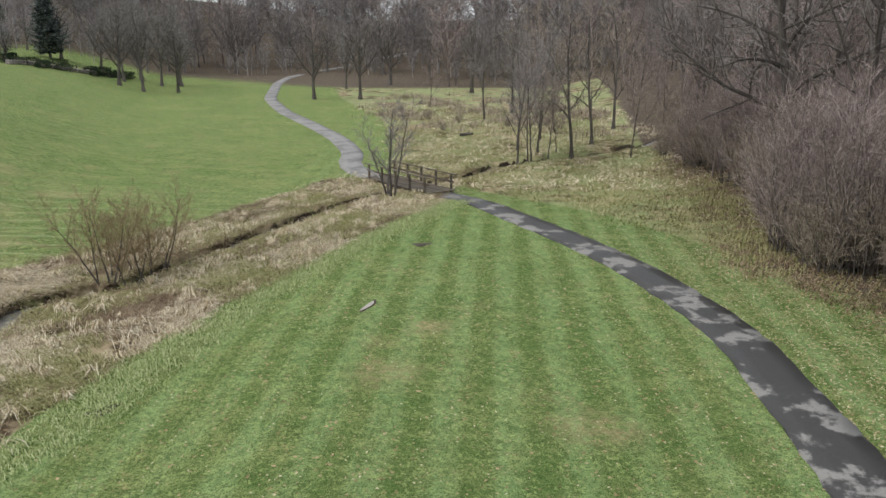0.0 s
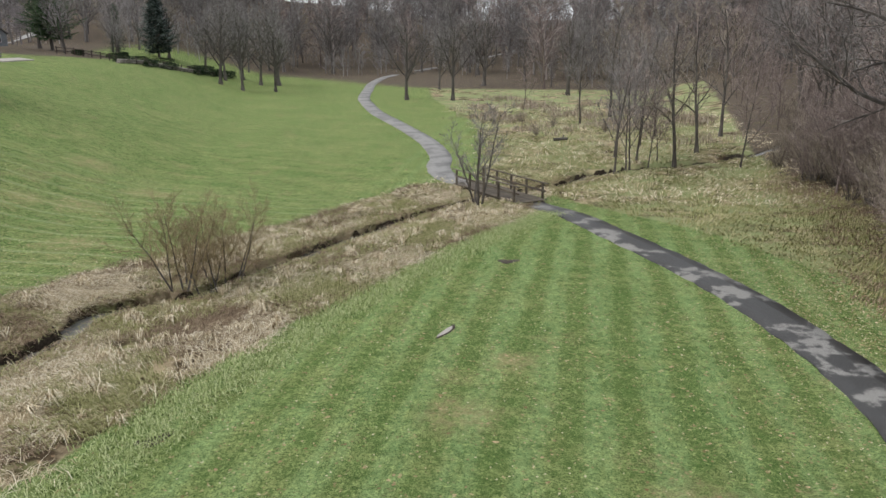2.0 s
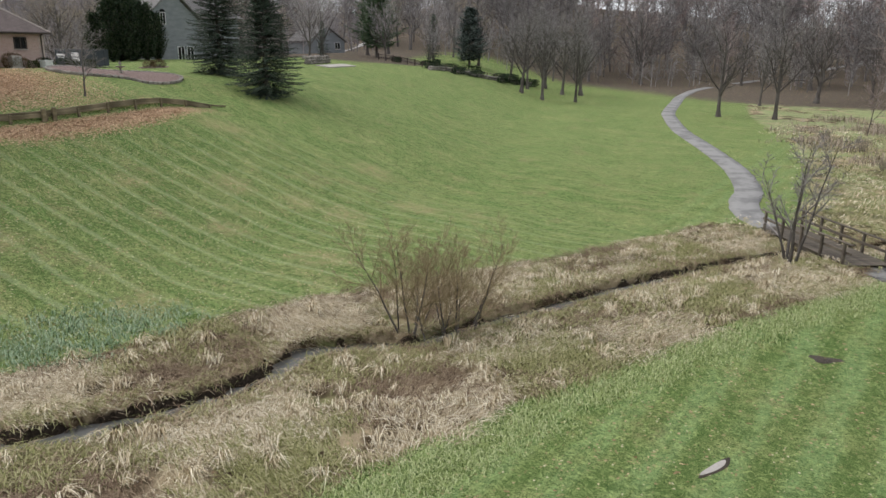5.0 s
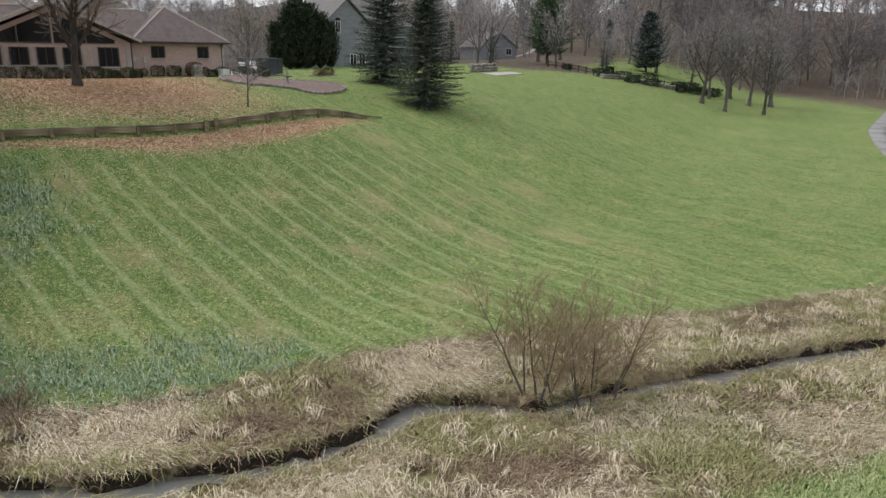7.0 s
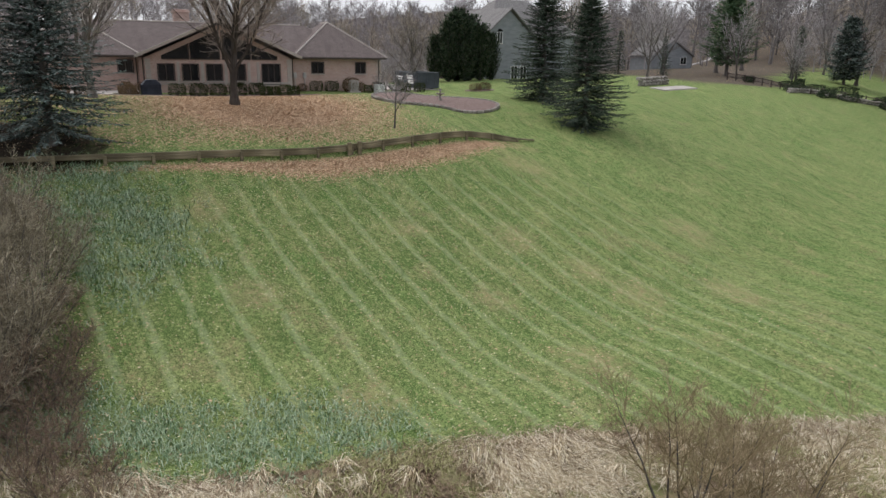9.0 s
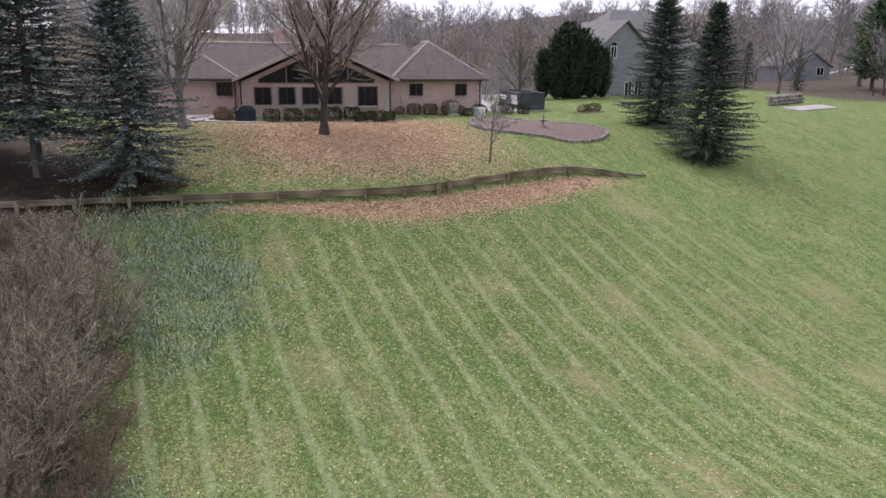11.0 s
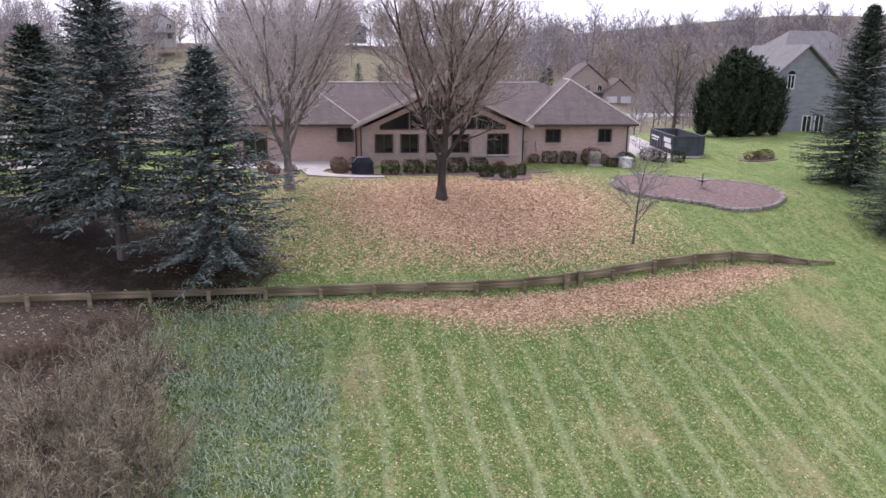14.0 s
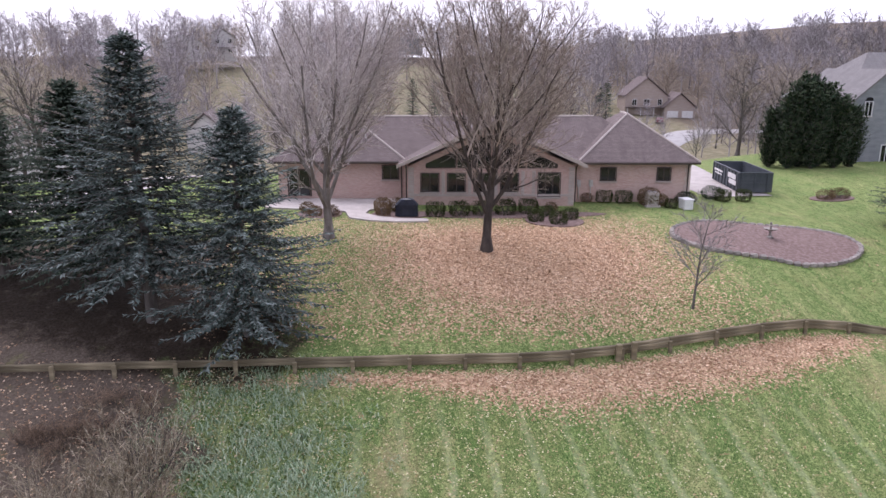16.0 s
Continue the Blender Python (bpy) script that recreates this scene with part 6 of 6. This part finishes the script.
# ---- grass, leaves ----
def scatter(rng, count, box_, mask):
    """Random plan points, thinned by a mask between 0 and 1."""
    out = []
    have = 0
    while have < count:
        x, y = rng.uniform(box_[0], box_[1], count * 2), rng.uniform(box_[2], box_[3], count * 2)
        keep = rng.random(count * 2) < mask(x, y)
        out.append(np.stack([x[keep], y[keep]], 1))
        have += int(keep.sum())
    return np.vstack(out)[:count]


def blades(name, seed, spots, per, height, lay, width, material, label, comb=None, radius=0.25):
    """Tufts of bent grass blades at plan points; comb: the way the grass lies over."""
    rng = np.random.default_rng(seed)
    n = len(spots) * per
    p = np.repeat(spots, per, 0) + rng.normal(0, radius, (n, 2))
    size = np.repeat(rng.uniform(0.6, 1.35, len(spots)), per) * rng.uniform(0.6, 1.2, n)
    turn = np.repeat(rng.uniform(0, 6.28, len(spots)), per) + rng.normal(0, 0.9, n) if comb is None else comb(p[:, 0], p[:, 1]) + rng.normal(0, 0.75, n)
    d = np.stack([np.cos(turn), np.sin(turn)], 1)
    s = np.stack([-d[:, 1], d[:, 0]], 1) * (width * rng.uniform(0.7, 1.3, n))[:, None]
    z = carved(p[:, 0], p[:, 1]) - 0.03
    h, l = height * size, lay * size
    mid = p + d * (l * 0.35)[:, None]
    tip = p + d * l[:, None]
    ztip = z + h * rng.uniform(0.1, 0.8, n)
    v = np.stack([np.column_stack([p - s, z]), np.column_stack([p + s, z]), np.column_stack([mid + s, z + h]), np.column_stack([mid - s, z + h]),
                  np.column_stack([tip + s * 0.25, ztip]), np.column_stack([tip - s * 0.25, ztip])], 1).reshape(-1, 3)
    b = (np.arange(n) * 6)[:, None]
    q = np.hstack([b + np.array([[0, 1, 2, 3]]), b + np.array([[3, 2, 4, 5]])]).reshape(-1, 4)
    return tagged(new(name, mesh_arrays(name, v, q, M[material])), label, "grass", kind="stuff")


def lower_meadow(x, y):
    return meadow_mask(x, y) * (y < 58) * (x < 1.5) * smooth(0.75, 1.1, from_line(CREEK, x, y))


def swirl(x, y):
    """The way the meadow grass lies, turning slowly from place to place."""
    return 0.6 + 1.5 * np.sin(x * 0.31 + 0.7 * np.sin(y * 0.23)) + 1.3 * np.sin(y * 0.27 - x * 0.12 + 1.0)


def patchy(x, y, shift):
    return (np.sin(x * 0.83 + y * 0.37 + shift) + np.sin(y * 0.71 - x * 0.33 + 2 * shift) + 0.8 * np.sin(x * 1.9 - y * 1.3 + 3 * shift)) / 2.8


gr = np.random.default_rng(31)
low_box = (-34, 1, 6, 57)
blades("dry_grass", 32, scatter(gr, 5200, low_box, lambda x, y: lower_meadow(x, y) * smooth(-0.05, 0.3, patchy(x, y, 0))), 18, 0.13, 0.62, 0.008, "straw", "matted bleached straw-coloured meadow grass", comb=swirl)
blades("brown_grass", 42, scatter(gr, 4600, low_box, lambda x, y: lower_meadow(x, y) * np.maximum(smooth(-0.05, 0.3, patchy(x, y, 2.0)), 0.9 * smooth(2.6, 0.4, x - line_x(NORTH_EDGE, y)))), 15, 0.13, 0.52, 0.009, "thatch", "flattened brown dead grass and stalks", comb=swirl)
blades("sedge", 33, scatter(gr, 3600, low_box, lambda x, y: lower_meadow(x, y) * smooth(0.0, 0.35, patchy(x, y, 4.1))), 15, 0.16, 0.45, 0.009, "sedge", "olive-green sedge tufts among the straw", comb=swirl)
blades("tussocks", 43, scatter(gr, 420, low_box, lower_meadow), 34, 0.32, 0.5, 0.010, "straw", "tall pale tussocks of dead grass", radius=0.12)
bank_spots = scatter(gr, 2400, (-30, 6, 10, 62), lambda x, y: np.exp(-((from_line(CREEK, x, y) - 0.86) / 0.17) ** 2))
blades("bank_grass", 34, bank_spots[:1200], 13, 0.16, 0.5, 0.010, "sedge", "rank grass hanging over the stream banks")
blades("bank_straw", 46, bank_spots[1200:], 13, 0.15, 0.55, 0.009, "thatch", "dead brown grass hanging over the stream banks")
blades("upper_meadow_grass", 35, scatter(gr, 2000, (-14, 24, 52, 120), lambda x, y: meadow_mask(x, y) * (1.2 - y / 130) * smooth(0.8, 1.2, from_line(CREEK, x, y))), 9, 0.17, 0.7, 0.02, "straw", "pale dry grass of the upper meadow", comb=swirl, radius=0.4)
blades("upper_meadow_sedge", 36, scatter(gr, 4200, (-14, 20, 30, 110), lambda x, y: meadow_mask(x, y) * (1.2 - y / 130) * smooth(0.8, 1.2, from_line(CREEK, x, y))), 10, 0.18, 0.5, 0.02, "sedge", "olive tufts of the upper meadow", comb=swirl, radius=0.4)
blades("reeds", 37, scatter(gr, 700, (-16, 22, 76, 150), lambda x, y: smooth(30, 6, np.abs(y - 108 + 0.4 * x)) * smooth(-14, -6, x) * smooth(-0.1, 0.5, patchy(x * 0.6, y * 0.6, 1))), 9, 0.7, 0.5, 0.02, "reed", "stand of brown dead reeds and goldenrod", radius=0.5)
blades("tall_weeds", 38, scatter(gr, 480, (-46, -28, 14, 26), lambda x, y: smooth(5.2, 0.3, np.hypot((x + 40) * 0.55, y - 19.4))), 14, 0.22, 0.42, 0.013, "weeds", "tall blue-green weeds beside the brambles")
blades("edge_weeds", 39, scatter(gr, 620, (-34, -18, 10, 27), lambda x, y: smooth(3.0, 0.8, np.abs(x - line_x(NORTH_EDGE, y) + 1.5)) * smooth(28, 22, y)), 12, 0.18, 0.28, 0.012, "weeds", "rank green weeds along the foot of the lawn")
wood_edge = lambda x, y: smooth(-3.6, -1.2, wood_depth(x, y)) * smooth(4.0, 1.0, wood_depth(x, y))
blades("wood_edge_grass", 44, scatter(gr, 1100, (11, 24, 14, 62), wood_edge), 12, 0.2, 0.45, 0.012, "thatch", "flattened dead grass along the wood's edge", comb=swirl)
blades("wood_edge_sedge", 45, scatter(gr, 800, (11, 24, 14, 62), wood_edge), 11, 0.2, 0.35, 0.012, "sedge", "olive grass tufts along the wood's edge", comb=swirl)
rough = lambda x, y: smooth(0.0, 0.5, x - line_x(SOUTH_EDGE, y) + 0.4) * smooth(2.2, 0.6, x - line_x(SOUTH_EDGE, y)) * (y < 47)
blades("lawn_fringe", 40, scatter(gr, 1600, (-20, 2, 10, 47), rough), 12, 0.14, 0.22, 0.009, "fringe", "unmown grass fringe between lawn and meadow")


def leaves(name, seed, spots, size, material, label):
    """Fallen leaves: small folded diamonds lying about."""
    rng = np.random.default_rng(seed)
    n = len(spots)
    turn = rng.uniform(0, 6.28, n)
    d = np.stack([np.cos(turn), np.sin(turn)], 1) * (size * rng.uniform(0.6, 1.3, n))[:, None]
    s = np.stack([-d[:, 1], d[:, 0]], 1) * 0.7
    z = carved(spots[:, 0], spots[:, 1]) + 0.015
    up = size * rng.uniform(0.1, 0.7, (n, 2))
    v = np.stack([np.column_stack([spots - d, z]), np.column_stack([spots + s, z + up[:, 0]]), np.column_stack([spots + d, z + 0.01]), np.column_stack([spots - s, z + up[:, 1]])], 1).reshape(-1, 3)
    q = (np.arange(n) * 4)[:, None] + np.array([[0, 1, 2, 3]])
    tagged(new(name, mesh_arrays(name, v, q, M[material])), label, "leaves", kind="stuff")


leaves("fallen_leaves", 51, scatter(gr, 24000, (-66, -38, 14, 50), lambda x, y: np.clip(litter_mask(x, y) - 0.05, 0, 1) ** 1.2), 0.06, "leaf_orange", "fallen orange-brown leaves under the maple and the wall")
leaves("scattered_leaves", 52, scatter(gr, 15000, (-46, -20, 16, 50), lambda x, y: (1 - meadow_mask(x, y)) * smooth(52, 30, y) * (0.3 + 0.7 * smooth(-28, -44, x))), 0.040, "leaf_pale", "pale yellow leaves scattered over the mown slope")
leaves("path_side_leaves", 53, scatter(gr, 15000, (-10, 17, 8, 44), lambda x, y: 0.4 * (0.22 + 0.78 * smooth(4, 13, x)) * smooth(44, 26, y) * (np.abs(x - line_x(PATH_LINE, y)) > 1.0) * (1 + 2.5 * (x > line_x(PATH_LINE, y)))), 0.040, "leaf_pale", "pale yellow leaves scattered on the lawn by the path")


# ---- neighbours' terraced garden ----
hedge = leafy("clipped_hedge", 111, (0.7, 2.4, 1.0), 1500, 0.16, "low dark clipped hedge on a garden terrace", "hedge", leaves="yew", power=6, group="garden hedges")
place(hedge, -69.5, 118.5)
for x, y, t, s in ((-67.2, 123, 10, 1.0), (-66.3, 128, 0, 1.0), (-66.0, 137, 0, 1.1), (-66.6, 142, -10, 1.1), (-72.5, 121, 60, 0.9), (-71, 126, 70, 0.9), (-70.5, 133, 80, 1.0), (-63.8, 134, 20, 1.1), (-63.5, 139, 0, 1.2), (-76, 116, 50, 0.8), (-75, 128, 30, 0.9), (-62.8, 144, 0, 1.3)):
    repeat(hedge, x, y, t, s)


def rough_stones(root, spots, seed, size):
    rng = random.Random(seed)
    shapes = []
    for k in range(4):
        bm = boxes((-0.5, 0.5, -0.32, 0.32, -0.2, 0.2), bevel=0.1)
        for v in bm.verts:
            v.co += Vector((rng.gauss(0, 0.05), rng.gauss(0, 0.05), rng.gauss(0, 0.04)))
        me = bpy.data.meshes.new("stone")
        bm.to_mesh(me)
        bm.free()
        me.materials.append(M["stone"])
        shapes.append(me)
    for x, y, z, turn in spots:
        k = size * rng.uniform(0.8, 1.15)
        child("stone", rng.choice(shapes), root, m=pose(x, y, z, rng.uniform(-4, 4), rng.uniform(-4, 4), turn + rng.uniform(-7, 7)) @ Matrix.Diagonal((k, k, k, 1)))


terrace = empty("stone_terrace", pose(0, 0, 0), "dry-stone terrace wall with pale slabs in the neighbouring garden", "wall")
spots = []
for row in range(3):
    for k in range(9):
        x, y = -70.5 - 0.25 * k - 0.12 * row, 86.5 + 0.85 * k + 0.4 * (row % 2)
        spots.append((x, y, float(land(x, y)) + 0.15 + 0.36 * row, 105))
rough_stones(terrace, spots, 6, 0.9)
slab("terrace_paving", [(-68.5, 86), (-70.4, 94.5), (-68.6, 95.2), (-66.6, 86.6)], 0.10, "concrete", "pale stone paving below the terrace wall", "paving")
garden_wall = empty("garden_wall", pose(0, 0, 0), "low grey dry-stone wall stepping down the garden slope", "wall")
spots = []
for row in range(2):
    for k in range(34):
        y = 116 + 0.9 * k + 0.4 * row
        x = -68.6 + 5.2 * float(smooth(116, 147, y)) + 0.7 * math.sin(y * 0.3)
        spots.append((x, y, float(land(x, y)) + 0.15 + 0.35 * row, 82))
rough_stones(garden_wall, spots, 7, 0.9)


def rail_fence():
    """Dark post-and-rail fence along the terrace."""
    root = empty("garden_fence", pose(0, 0, 0), "dark wooden post-and-rail fence beside the hedges", "fence")
    pts = [(-78 + 1.2 * k, 113.5 + 0.5 * k) for k in range(7)] + [(-69.6 + 0.5 * k, 116.5 + 2.2 * k) for k in range(12)]
    tops = [Vector((x, y, float(land(x, y)))) for x, y in pts]
    for p in tops:
        part("post", boxes((p.x - 0.07, p.x + 0.07, p.y - 0.07, p.y + 0.07, p.z - 0.3, p.z + 1.15), bevel=0.01), M["brown_trim"], root)
    for a, b in zip(tops, tops[1:]):
        for h in (0.45, 0.95):
            part("rail", rod(bmesh.new(), a + Vector((0, 0, h)), b + Vector((0, 0, h)), 0.05, sides=6), M["brown_trim"], root)


rail_fence()

# ---- small things lying about ----
log = empty("fallen_log", pose(2.6, 80.2, z_at(2.6, 80.2) + 0.2, 0, 0, 15), "dark rotten log lying in the meadow grass", "log")
bm = rod(bmesh.new(), (-0.7, 0, 0), (0.8, 0.05, 0.06), 0.2, 0.15, 11)
for v in bm.verts:
    v.co += Vector((0, noise.noise(v.co * 3) * 0.06, noise.noise(v.co * 3 + Vector((5, 0, 0))) * 0.06))
part("bole", bm, M["bark"], log)
part("stub", rod(bmesh.new(), (0.3, 0.1, 0.1), (0.5, 0.5, 0.4), 0.08, 0.05, 7), M["bark"], log)
slab("flat_stone", oval(-2.95, 26.2, 0.10, 0.55, 14, -22, 0.12), 0.03, "concrete", "flat pale stone lying in the lawn", "stone", thick=0.05)
slab("rut_mud", oval(-2.9, 26.25, 0.13, 0.7, 18, -20, 0.15), 0.015, "mud", "muddy rim of a rut in the lawn", "mud", thick=0.02)
slab("bare_soil", oval(-1.1, 35.2, 0.5, 0.3, 14, 20, 0.3), 0.012, "mud", "small bare patch of dark soil in the lawn", "mud", thick=0.02)
slab("bare_soil_by_meadow", oval(-9.9, 18.5, 0.5, 0.25, 14, 50, 0.3), 0.012, "mud", "small bare patch of dark soil beside the meadow", "mud", thick=0.02)
leaves("wood_edge_leaves", 54, scatter(gr, 5200, (10, 24, 10, 50), lambda x, y: smooth(-4.5, -0.5, wood_depth(x, y)) * smooth(6, 2, wood_depth(x, y))), 0.06, "leaf_orange", "brown fallen leaves along the wood's edge")
leaves("thicket_leaves", 55, scatter(gr, 5000, (-46, -22, 8, 20), lambda x, y: smooth(19.5, 16, y)), 0.055, "leaf_orange", "brown fallen leaves about the brambles")
